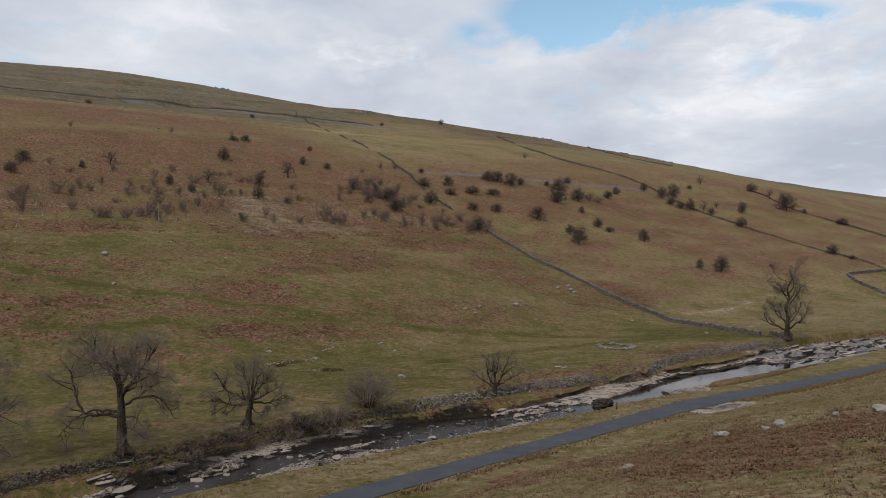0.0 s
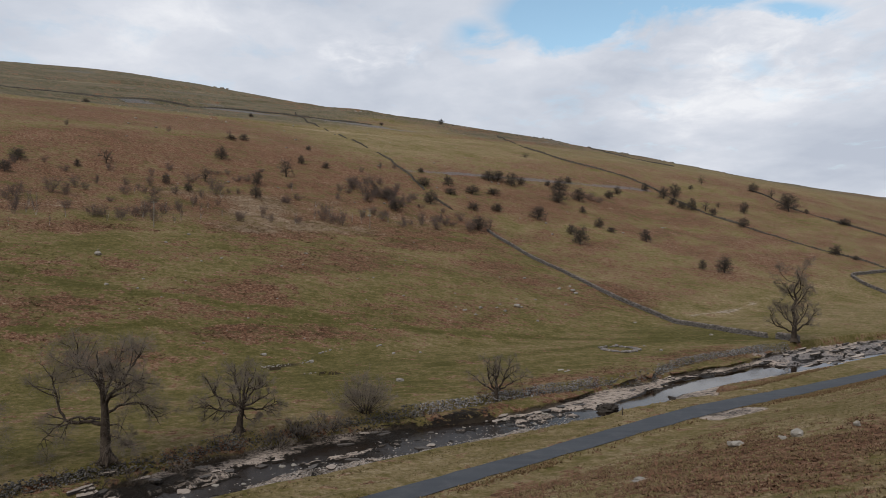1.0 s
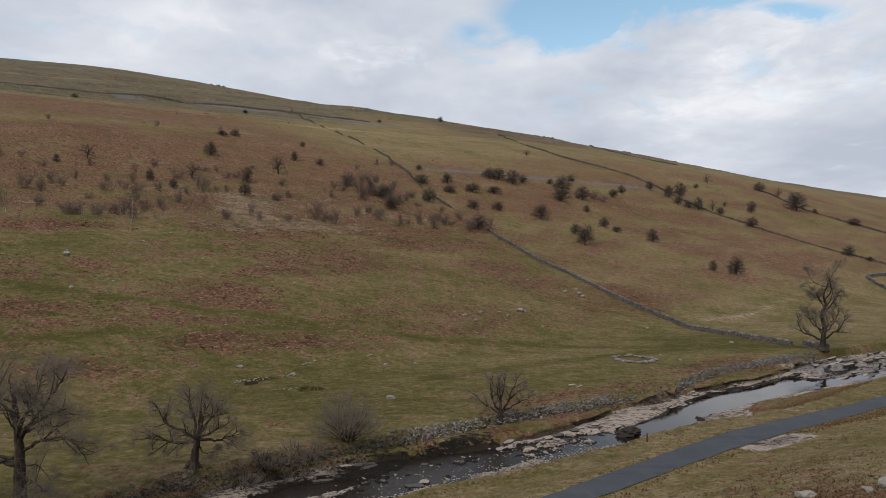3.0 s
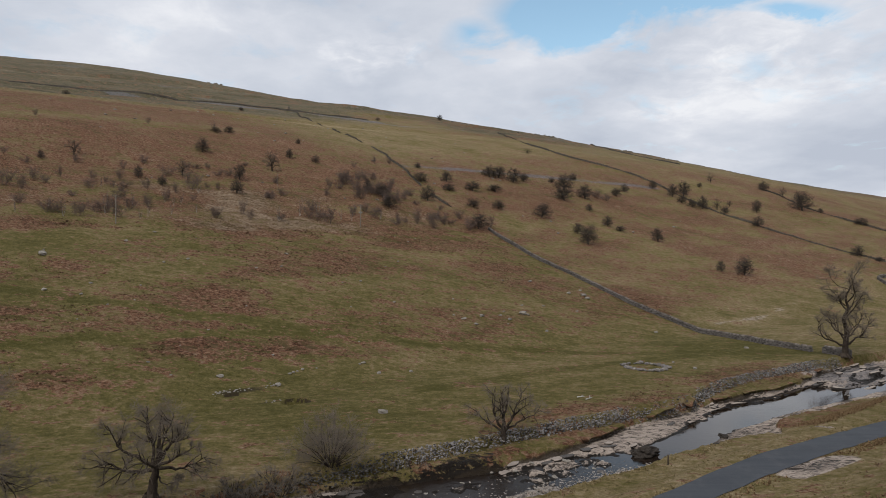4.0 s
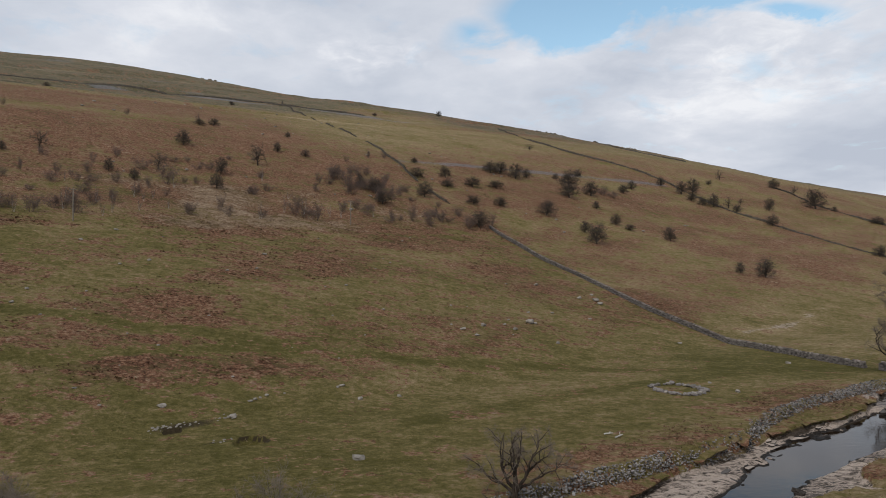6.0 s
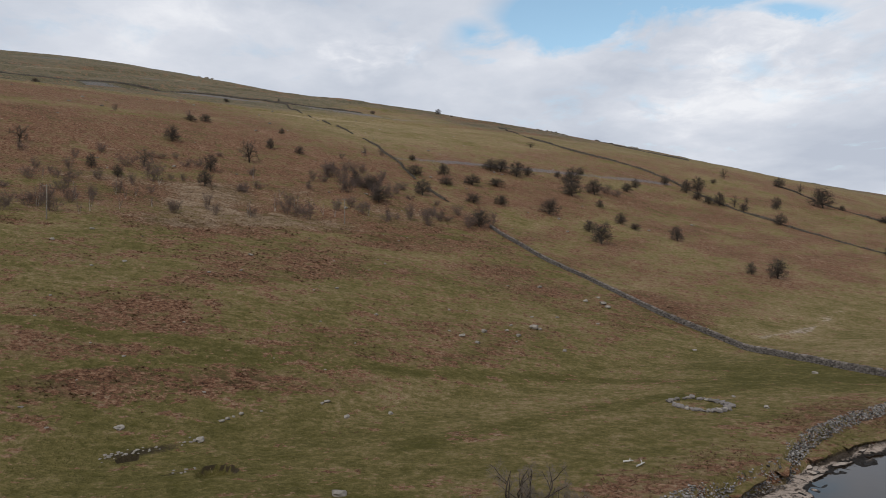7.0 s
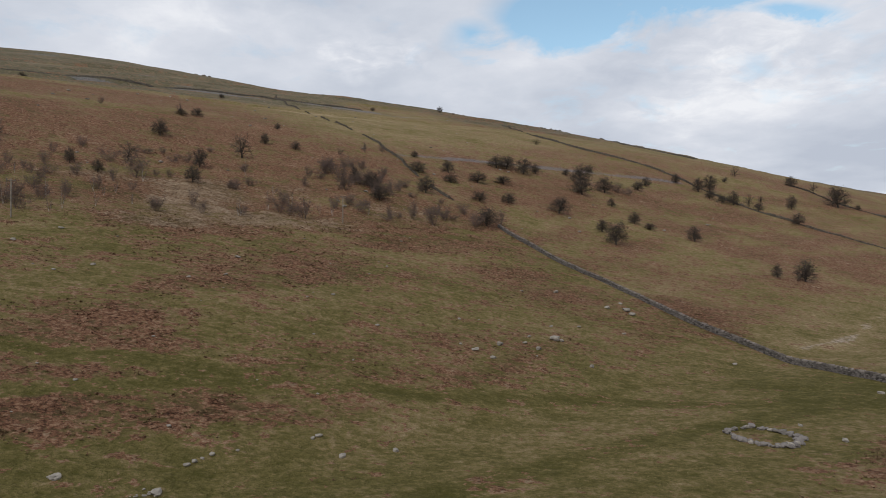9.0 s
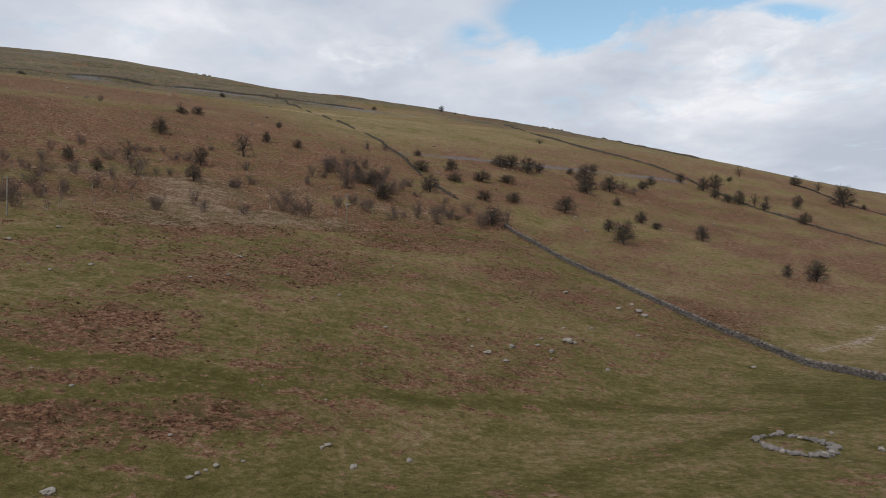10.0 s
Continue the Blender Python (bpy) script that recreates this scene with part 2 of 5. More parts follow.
    stairs = (np.floor(stairs * 5) + smooth(0.0, 0.18, stairs * 5 - np.floor(stairs * 5))) / 5 - 0.30 - 0.35 * crack
    bed = bed + (stairs - bed) * smooth(112, 120, u)
    foot = 0.16 + 0.26 * shelf + 0.75 * smooth(-0.22, 0.3, v - turf_edge(u)) + 0.2 * smooth(0.3, 2.5, v - turf_edge(u))
    inside = smooth(-0.25, 0.3, v - n)
    z = np.where(v < 61, z * (1 - inside) + bed * inside, z)
    edge = smooth(-0.6, 0.9, v - f)
    lower = bed * (1 - edge) + foot * edge
    past = 1 - smooth(w - 0.25, w + 0.25, v)
    z = np.where(v > n + 0.5, lower * past + np.where(v < 90, field, z) * (1 - past), z)
    return z


# ------------------------------------------------------------------ end of the land

# ------------------------------------------------------------------ materials
def surface(name, rough=0.85, spec=0.25):
    mat = bpy.data.materials.new(name)
    mat.use_nodes = True
    nt = mat.node_tree
    nt.nodes.clear()
    out = nt.nodes.new("ShaderNodeOutputMaterial")
    bsdf = nt.nodes.new("ShaderNodeBsdfPrincipled")
    bsdf.inputs["Roughness"].default_value = rough
    bsdf.inputs["Specular IOR Level"].default_value = spec
    nt.links.new(bsdf.outputs[0], out.inputs[0])
    return mat, nt, bsdf


def bumped(nt, bsdf, value, strength, distance):
    b = node(nt, "ShaderNodeBump", Strength=strength, Distance=distance, Height=value)
    nt.links.new(b.outputs[0], bsdf.inputs["Normal"])


def place_vec(nt, stretch=(1, 1, 1), turn=0.0):
    """World position, turned about z and stretched."""
    pos = node(nt, "ShaderNodeNewGeometry").outputs["Position"]
    m = node(nt, "ShaderNodeMapping", Vector=pos, Rotation=(0, 0, radians(turn)), Scale=stretch)
    return m.outputs[0]


def mask(nt, name):
    n = nt.nodes.new("ShaderNodeAttribute")
    n.attribute_name = name
    return n.outputs["Fac"]


def ground_material():
    mat, nt, bsdf = surface("turf_and_bracken", 0.95, spec=0.1)
    along = place_vec(nt, (0.7, 1.05, 1.0), -36.9)
    plain = place_vec(nt)
    wide = noise_tex(nt, along, 0.045, 4, 0.6, 0.3)
    patch = noise_tex(nt, along, 0.16, 5, 0.62, 0.5)
    mid = noise_tex(nt, along, 0.9, 6, 0.72, 0.6)
    tuft = noise_tex(nt, place_vec(nt, (0.7, 1.1, 1.0), -36.9), 4.0, 4, 0.75)
    speck = noise_tex(nt, plain, 13.0, 3, 0.7)

    clump = noise_tex(nt, place_vec(nt, (0.6, 1.25, 1.0), -36.9), 0.36, 4, 0.65, 0.8)
    short = place_vec(nt, (0.85, 0.95, 0.9), 0.0)
    dash = noise_tex(nt, short, 0.85, 3, 0.6, 0.5)
    dash2 = noise_tex(nt, short, 1.9, 3, 0.65, 0.3)

    def blend(*pairs):
        total = 0.0
        for n, w in pairs:
            total = math_node(nt, "ADD", math_node(nt, "MULTIPLY", math_node(nt, "SUBTRACT", n, 0.5), w), total)
        return total

    # turf, from wet green through olive to straw
    sward = math_node(nt, "ADD", blend((wide, 0.5), (patch, 0.6), (clump, 0.6), (mid, 1.0), (dash2, 0.75), (tuft, 0.6), (speck, 0.5)), 0.48)
    sward = math_node(nt, "ADD", sward, math_node(nt, "MULTIPLY", mask(nt, "straw"), 0.17))
    sward = math_node(nt, "SUBTRACT", sward, math_node(nt, "MULTIPLY", mask(nt, "lush"), 0.25))
    col = ramp(nt, sward, (0.06, (0.086, 0.078, 0.020)), (0.34, (0.152, 0.126, 0.044)), (0.54, (0.236, 0.178, 0.086)), (0.76, (0.340, 0.264, 0.154)), (0.98, (0.48, 0.39, 0.26)))
    # dull moor grass on the high ground
    moor = ramp(nt, sward, (0.2, (0.070, 0.065, 0.042)), (0.5, (0.128, 0.112, 0.074)), (0.8, (0.215, 0.185, 0.126)))
    col = mix(nt, ramp(nt, math_node(nt, "ADD", mask(nt, "moor"), blend((patch, 0.9), (clump, 0.5))), (0.3, 0.0), (0.7, 0.9)), col, moor)
    # dead bracken: thin litter through the grass, and thick dark stands
    thin = math_node(nt, "ADD", mask(nt, "bracken"), blend((wide, 0.5), (patch, 1.0), (clump, 1.4), (dash2, 0.5)))
    dun = ramp(nt, sward, (0.16, (0.066, 0.038, 0.023)), (0.42, (0.146, 0.088, 0.048)), (0.62, (0.214, 0.136, 0.078)), (0.85, (0.33, 0.24, 0.148)))
    col = mix(nt, ramp(nt, thin, (0.40, 0.0), (0.90, 0.82)), col, dun)
    litter = math_node(nt, "ADD", blend((patch, 0.4), (dash2, 1.4), (tuft, 1.3), (speck, 0.9)), 0.5)
    rust = ramp(nt, litter, (0.15, (0.030, 0.015, 0.010)), (0.38, (0.116, 0.054, 0.032)), (0.58, (0.222, 0.112, 0.066)), (0.85, (0.34, 0.225, 0.145)))
    stand = math_node(nt, "ADD", mask(nt, "bracken"), blend((wide, 0.5), (patch, 3.2), (clump, 4.2), (dash, 3.6), (dash2, 2.4), (tuft, 0.9)))
    col = mix(nt, ramp(nt, stand, (0.72, 0.0), (0.84, 0.95)), col, rust)
    # bleached grass that shows between the fronds
    bleach = math_node(nt, "ADD", mask(nt, "bleach"), blend((patch, 1.2), (clump, 1.6), (dash, 2.4), (dash2, 1.6), (tuft, 0.8)))
    hay = ramp(nt, sward, (0.15, (0.13, 0.090, 0.058)), (0.5, (0.255, 0.190, 0.125)), (0.85, (0.40, 0.315, 0.215)))
    col = mix(nt, ramp(nt, bleach, (0.54, 0.0), (0.90, 0.8)), col, hay)
    # limestone pavement, scree and shelves
    bed = place_vec(nt, (0.62, 1.15, 1.6), -36.9)
    strata = noise_tex(nt, bed, 1.5, 7, 0.72, 0.8)
    pale = mix(nt, ramp(nt, strata, (0.40, 0.0), (0.52, 1.0)), (0.060, 0.048, 0.040), (0.56, 0.46, 0.385))
    pale = mix(nt, ramp(nt, speck, (0.50, 0.0), (0.66, 0.5)), pale, (0.17, 0.143, 0.12))
    stone = math_node(nt, "ADD", mask(nt, "rock"), blend((mid, 0.6), (tuft, 0.3)))
    col = mix(nt, ramp(nt, stone, (0.42, 0.0), (0.58, 1.0)), col, pale)
    grey = mix(nt, ramp(nt, tuft, (0.40, 0.0), (0.60, 1.0)), (0.090, 0.090, 0.098), (0.270, 0.268, 0.285))
    scree = math_node(nt, "ADD", mask(nt, "scree"), blend((patch, 0.8), (mid, 1.2), (tuft, 0.5)))
    col = mix(nt, ramp(nt, scree, (0.50, 0.0), (0.74, 0.62)), col, grey)
    wet = ramp(nt, math_node(nt, "ADD", mask(nt, "wet"), math_node(nt, "MULTIPLY", math_node(nt, "SUBTRACT", strata, 0.5), 2.4)), (0.46, 0.0), (0.62, 1.0))
    col = mix(nt, wet, col, (0.022, 0.017, 0.013))
    # bare earth, and the undercut shade painted along the turf edges
    soil = math_node(nt, "ADD", mask(nt, "soil"), blend((tuft, 0.8)))
    col = mix(nt, ramp(nt, soil, (0.45, 0.0), (0.7, 0.9)), col, (0.045, 0.033, 0.022))
    nt.links.new(col, bsdf.inputs["Base Color"])
    nt.links.new(math_node(nt, "SUBTRACT", 0.95, math_node(nt, "MULTIPLY", wet, 0.55)), bsdf.inputs["Roughness"])
    relief = math_node(nt, "ADD", math_node(nt, "MULTIPLY", tuft, 0.7), math_node(nt, "MULTIPLY", speck, 0.25))
    relief = math_node(nt, "ADD", relief, math_node(nt, "MULTIPLY", dash, 1.1))
    relief = math_node(nt, "ADD", relief, math_node(nt, "MULTIPLY", dash2, 1.0))
    relief = math_node(nt, "ADD", relief, math_node(nt, "MULTIPLY", patch, 3.0))
    bumped(nt, bsdf, relief, 1.0, 0.55)
    return mat


def stone_material(name, dark, light, lichen=(0.30, 0.29, 0.22), rough=0.9):
    mat, nt, bsdf = surface(name, rough, spec=0.2)
    plain = place_vec(nt)
    a = noise_tex(nt, plain, 2.2, 5, 0.65)
    b = noise_tex(nt, plain, 11.0, 4, 0.7)
    rnd = node(nt, "ShaderNodeNewGeometry").outputs["Random Per Island"]
    orn = node(nt, "ShaderNodeObjectInfo").outputs["Random"]
    tone = math_node(nt, "ADD", math_node(nt, "MULTIPLY", rnd, 0.45), math_node(nt, "MULTIPLY", orn, 0.2))
    tone = math_node(nt, "ADD", tone, math_node(nt, "MULTIPLY", a, 0.6))
    col = mix(nt, ramp(nt, tone, (0.30, 0.0), (0.85, 1.0)), dark, light)
    col = mix(nt, ramp(nt, b, (0.52, 0.0), (0.70, 0.6)), col, lichen)
    nt.links.new(col, bsdf.inputs["Base Color"])
    bumped(nt, bsdf, math_node(nt, "ADD", a, b), 0.6, 0.08)
    return mat


def road_material():
    mat, nt, bsdf = surface("worn_asphalt", 0.8, spec=0.3)
    plain = place_vec(nt)
    lanes = place_vec(nt, (0.12, 1.0, 1.0), -36.9)
    a = noise_tex(nt, lanes, 0.9, 4, 0.6)
    b = noise_tex(nt, plain, 26.0, 3, 0.7)
    col = mix(nt, ramp(nt, a, (0.35, 0.0), (0.65, 1.0)), (0.036, 0.040, 0.048), (0.053, 0.058, 0.066))
    wear = noise_tex(nt, plain, 0.55, 5, 0.7)
    col = mix(nt, ramp(nt, wear, (0.5, 0.0), (0.72, 0.55)), col, (0.085, 0.085, 0.088))
    col = mix(nt, ramp(nt, b, (0.5, 0.0), (0.75, 0.5)), col, (0.11, 0.112, 0.118))
    nt.links.new(col, bsdf.inputs["Base Color"])
    bumped(nt, bsdf, b, 0.3, 0.01)
    return mat


def water_material():
    mat, nt, bsdf = surface("peaty_water", 0.03, spec=0.5)
    plain = place_vec(nt)
    along = place_vec(nt, (0.5, 1.3, 1.0), -36.9)
    bsdf.inputs["Base Color"].default_value = (0.016, 0.011, 0.008, 1)
    bsdf.inputs["IOR"].default_value = 1.33
    ripple = math_node(nt, "ADD", noise_tex(nt, along, 1.3, 3, 0.6), math_node(nt, "MULTIPLY", noise_tex(nt, along, 5.0, 3, 0.6), 0.4))
    calm = noise_tex(nt, plain, 0.12, 2, 0.5)
    flow = node(nt, "ShaderNodeVectorMath", i0=plain, i1=(0.8, 0.6, 0.0))
    flow.operation = "DOT_PRODUCT"
    fast = node(nt, "ShaderNodeMapRange", Value=flow.outputs["Value"], i1=48.0, i2=66.0, i3=1.0, i4=0.0).outputs[0]
    chop = noise_tex(nt, along, 2.6, 4, 0.7, 0.4)
    swell = math_node(nt, "MULTIPLY", ripple, ramp(nt, calm, (0.4, 0.25), (0.62, 1.0)))
    swell = math_node(nt, "ADD", swell, math_node(nt, "MULTIPLY", math_node(nt, "MULTIPLY", chop, fast), 9.0))
    bumped(nt, bsdf, swell, 0.12, 0.08)
    nt.links.new(math_node(nt, "ADD", 0.03, math_node(nt, "MULTIPLY", fast, 0.16)), bsdf.inputs["Roughness"])
    return mat


def bark_material(name, dark, light):
    mat, nt, bsdf = surface(name, 0.95, spec=0.1)
    vec = place_vec(nt, (1, 1, 0.3))
    a = noise_tex(nt, vec, 6.0, 4, 0.7)
    b = noise_tex(nt, place_vec(nt), 0.9, 3, 0.6)
    col = mix(nt, ramp(nt, math_node(nt, "ADD", math_node(nt, "MULTIPLY", a, 0.6), math_node(nt, "MULTIPLY", b, 0.4)), (0.38, 0.0), (0.62, 1.0)), dark, light)
    nt.links.new(col, bsdf.inputs["Base Color"])
    bumped(nt, bsdf, a, 0.7, 0.04)
    return mat


def tuft_material(name, a, b):
    mat, nt, bsdf = surface(name, 0.95, spec=0.05)
    rnd = node(nt, "ShaderNodeNewGeometry").outputs["Random Per Island"]
    nt.links.new(mix(nt, rnd, a, b), bsdf.inputs["Base Color"])
    return mat


GROUND = ground_material()
LIMESTONE = stone_material("pale_limestone", (0.060, 0.054, 0.047), (0.300, 0.272, 0.236), (0.15, 0.138, 0.112))
WALLSTONE = stone_material("walling_stone", (0.036, 0.032, 0.029), (0.200, 0.180, 0.168), (0.11, 0.100, 0.085))
# cope stones, paler than the wall faces below them
COPE = stone_material("pale_cope_stone", (0.082, 0.071, 0.063), (0.330, 0.290, 0.262), (0.16, 0.148, 0.13))
RUBBLE = stone_material("bank_rubble", (0.030, 0.027, 0.025), (0.40, 0.375, 0.355), (0.13, 0.117, 0.10))
FARSTONE = stone_material("weathered_walling", (0.042, 0.035, 0.028), (0.155, 0.136, 0.114), (0.09, 0.084, 0.06))
MOSSROCK = stone_material("black_mossy_rock", (0.008, 0.007, 0.006), (0.032, 0.025, 0.020), (0.13, 0.12, 0.105))
ROAD = road_material()
WATER = water_material()
BARK = bark_material("rugged_bark", (0.024, 0.018, 0.014), (0.086, 0.068, 0.054))
TWIG = bark_material("grey_twigs", (0.085, 0.066, 0.052), (0.150, 0.122, 0.098))
HAZE = bark_material("pale_fine_twigs", (0.125, 0.101, 0.082), (0.235, 0.198, 0.162))
# mossy rubble with the shade on the bank painted into its colour
SHADED_MOSSY = stone_material("shaded_mossy_rubble", (0.016, 0.014, 0.012), (0.17, 0.155, 0.137), (0.070, 0.066, 0.044))
THORN = bark_material("dark_thorn_twigs", (0.044, 0.036, 0.031), (0.105, 0.089, 0.075))
PURPLE = bark_material("purplish_twigs", (0.092, 0.068, 0.060), (0.170, 0.130, 0.112))
BIRCH = bark_material("white_birch_bark", (0.30, 0.28, 0.25), (0.64, 0.62, 0.58))
WOOD = bark_material("grey_pole_wood", (0.13, 0.11, 0.09), (0.26, 0.235, 0.20))
FERN = tuft_material("bracken_litter", (0.078, 0.046, 0.028), (0.190, 0.122, 0.074))
SEDGE = tuft_material("tussock_grass", (0.130, 0.108, 0.045), (0.270, 0.215, 0.115))


# ------------------------------------------------------------------ mesh helpers
def mesh_of(name, verts, faces, material, smooth_faces=False):
    me = bpy.data.meshes.new(name)
    me.from_pydata(verts, [], faces)
    me.materials.append(material)
    if smooth_faces:
        me.shade_smooth()
    me.update()
    return me


def part(name, me, parent, label="", kind=""):
    ob = new(name, me)
    ob.parent = parent
    return tagged(ob, label, kind=kind)


LAND = {}


def on_ground(u, v, sink=0.0):
    """The place on the ground's own mesh at (u, v)."""
    us, vs, z = LAND["us"], LAND["vs"], LAND["z"]
    i, j = min(max(int(np.searchsorted(us, u)) - 1, 0), len(us) - 2), min(max(int(np.searchsorted(vs, v)) - 1, 0), len(vs) - 2)
    a, b = (u - us[i]) / (us[i + 1] - us[i]), (v - vs[j]) / (vs[j + 1] - vs[j])
    h = (z[j, i] * (1 - a) + z[j, i + 1] * a) * (1 - b) + (z[j + 1, i] * (1 - a) + z[j + 1, i + 1] * a) * b
    return 0.8 * float(u) - 0.6 * float(v), 0.6 * float(u) + 0.8 * float(v), float(h) - sink


# ------------------------------------------------------------------ ground, river, road
def spans(*runs):
    out = []
    for a, b, step in runs:
        out += list(np.arange(a, b, step))
    return np.array(out + [runs[-1][1]])


def along_line(u, v, points):
    """Distance from (u, v) to a polyline."""
    d = np.full(np.broadcast(u, v).shape, 1e9)
    for (a, b), (c, e) in zip(points, points[1:]):
        t = np.clip(((u - a) * (c - a) + (v - b) * (e - b)) / ((c - a) ** 2 + (e - b) ** 2), 0, 1)
        d = np.minimum(d, np.hypot(u - a - t * (c - a), v - b - t * (e - b)))
    return d


TRODS = (
    ((5, 149), (18, 136), (37, 124), (50, 117), (62, 108), (80, 100), (95, 94), (105, 86), (121, 76), (134, 66)),
    ((60, 83), (76, 82.2), (87, 81.3), (96, 80.4), (104, 78.8), (121, 75)),
    ((0, 117), (37, 114), (50, 112), (62, 108)),
)


def cover(u, v, z):
    """What grows or lies where, and some painted light and shade, as shares from 0 to 1."""
    wv, wn, wf = bank_wall(u), water_near(u), water_far(u)
    r40, r12, r5 = rumple(u * 0.5, v, 34, 31, 3), rumple(u * 0.5, v, 11, 32, 3), rumple(u * 0.6, v, 4, 33, 2)
    fence = 157 + (v - 185) * 0.1
    left = 1 - smooth(-6, 8, u - fence)
    brow = curve((-100, 60, 95, 118, 140, 156), (173.5, 172.5, 172.5, 175.5, 178.5, 180), u)
    bank = smooth(-1.6, 1.6, v - brow + 1.5 * r5) * (1 - smooth(372, 398, v + 10 * r12))
    fade = 1 - 0.75 * smooth(-60, 5, u - fence) * smooth(225, 300, v + 14 * r12)
    bracken = bank * left * fade * (0.82 + 0.30 * r40 + 0.55 * r12)
    bracken += (1 - left) * smooth(100, 118, v) * (1 - smooth(230, 330, v)) * (0.70 + 0.3 * r40 + 0.7 * r12)
    bracken += smooth(98, 104, v) * (1 - smooth(-2, 2, v - brow)) * left * (0.50 + 0.3 * r40 + 0.7 * r12 + 0.2 * r5)
    bleach = np.zeros_like(bracken)
    for pu, pv, du, dv, w in ((80, 206, 13, 12, 0.75), (72, 190, 12, 12, 0.75), (86, 184, 12, 7, 0.8), (66, 179, 10, 4, 0.8), (98, 181, 13, 6, 0.6), (103, 205, 10, 9, 0.4), (57, 217, 12, 8, 0.5), (44, 186, 16, 7, 0.35), (128, 190, 14, 10, 0.4), (20, 200, 20, 12, 0.25)):
        bleach = np.maximum(bleach, w * np.exp(-((u - pu) / du) ** 4 - ((v - pv) / dv) ** 4))
    bleach = (bleach + 0.05 + 0.22 * r12) * bank * left + (1 - left) * smooth(100, 118, v) * (0.10 + 0.3 * r12)
    for pu, pv, du, dv, w in ((52, 106, 7, 3, 0.4), (59, 99.5, 6, 2.6, 0.45), (58.5, 90, 5, 2.0, 0.55), (68, 100, 4, 2, 0.4), (78, 98.5, 5, 1.6, 0.5), (86, 104, 7, 4, 0.35), (48, 130, 5, 2, 0.4), (60.6, 140, 9, 3, 0.35), (88, 128, 6, 2.5, 0.45), (39, 111, 6, 4, 0.4), (36, 108.5, 7, 3.5, 0.45), (22, 101.5, 8, 5, 0.6), (9, 114, 9, 6, 0.6), (-2, 104, 9, 5, 0.4), (13, 127, 8, 4, 0.3)):
        bracken += w * np.exp(-((u - pu) / du) ** 4 - ((v - pv) / dv) ** 4) * (0.8 + 1.0 * r5)
    bracken += (0.62 + 0.6 * r12) * smooth(50, 58, u) * (1 - smooth(112, 126, u)) * smooth(-0.2, 0.6, v - wv) * (1 - smooth(4.0, 7.5, v - wv + 2.0 * r12))
    edge = turf_edge(u)
    bracken += (0.18 + 0.4 * rumple(u * 0.15, v, 12, 83, 2)) * smooth(372, 420, v) * (1 - smooth(240, 330, u)) + (0.28 + 0.4 * rumple(u * 0.15, v, 14, 84, 2)) * smooth(220, 330, v) * smooth(180, 330, u) * 1.3
    ledge = (v > edge) * (v < wv)
    bracken += (0.55 + 0.3 * r12) * ledge
    lush_ledge = 0.15 * ledge * (1 - smooth(56, 66, u))
    near = 1 - smooth(36, 39, v)
    bracken += near * smooth(10, 16, v) * np.exp(-(((u - 47) * 0.6 + (v - 21) * 0.8) / 8.5) ** 4 - ((-(u - 47) * 0.8 + (v - 21) * 0.6) / 14) ** 4) * (0.52 + 0.55 * r5 + 0.55 * r12)
    bracken += near * (0.32 + 0.4 * r12 + 0.2 * r5) + 0.35 * near * np.exp(-((u - 33) / 5) ** 2 - ((v - 37) / 2.2) ** 2)
    track = 1 - smooth(0.3, 2.4, along_line(u, v, ((156, 97), (173, 97.4), (187, 98.5), (202, 102), (214, 103.6))) + 1.3 * r5)
    bracken = bracken + 1.0 * (0.8 + 0.5 * r5) * turf_island(u, v) * smooth(83, 86, u) * (1 - smooth(106, 114, u)) * smooth(44.5, 47, v) * (v < 52)
    bracken = bracken * (1 - track)
    straw = near * (0.72 + 0.7 * r12 + 0.4 * rumple(u * 0.35, v, 2.6, 88, 2)) + smooth(38, 41, v) * (1 - smooth(51, 53, v)) * (0.36 + 0.3 * r12)
    straw += smooth(66, 72, v) * (1 - smooth(150, 175, v)) * (0.34 + 0.35 * r40 + 0.25 * r12)
    straw += smooth(190, 240, v) * (1 - 0.6 * smooth(340, 420, v)) * (0.24 + 0.3 * r12) * (1 - 0.3 * left)
    straw += 0.4 * np.exp(-((u - 30) / 9) ** 2 - ((v - 70) / 3) ** 2)
    straw += 0.8 * np.exp(-((u - 172) / 20) ** 2 - ((v - 96) / 2.5) ** 2) + 1.0 * track
    lush = smooth(64, 70, v) * (1 - smooth(-2.5, 1.0, v - brow)) * left * (0.36 + 0.10 * (1 - smooth(90, 110, v)) + 0.22 * smooth(140, 160, v) * (1 - smooth(30, 110, u)) + 0.4 * r40 - 0.1 * r12)
    for line in TRODS:
        lush += 1.0 * (1 - smooth(0.6, 2.4, along_line(u, v, line) + 0.5 * r5))
    lush += 0.32 * (1 - smooth(44, 62, u)) * smooth(64, 68, v) * (1 - smooth(100, 118, v)) * (1 + r12)
    lush += 0.5 * smooth(108, 124, u) * (1 - smooth(134, 150, u)) * smooth(64, 68, v) * (1 - smooth(84, 92, v))
    lush += (1 - left) * smooth(78, 92, v) * (1 - smooth(95, 108, v)) * 0.3
    lush = lush + lush_ledge
    straw = straw * (1 - np.clip(lush, 0, 1) * 0.7)
    bracken *= 1 - 0.8 * np.clip(lush * 1.2 - 0.35, 0, 1)
    rock = smooth(-0.3, 0.25, v - wn) * (1 - smooth(-0.25, 0.2, v - edge))
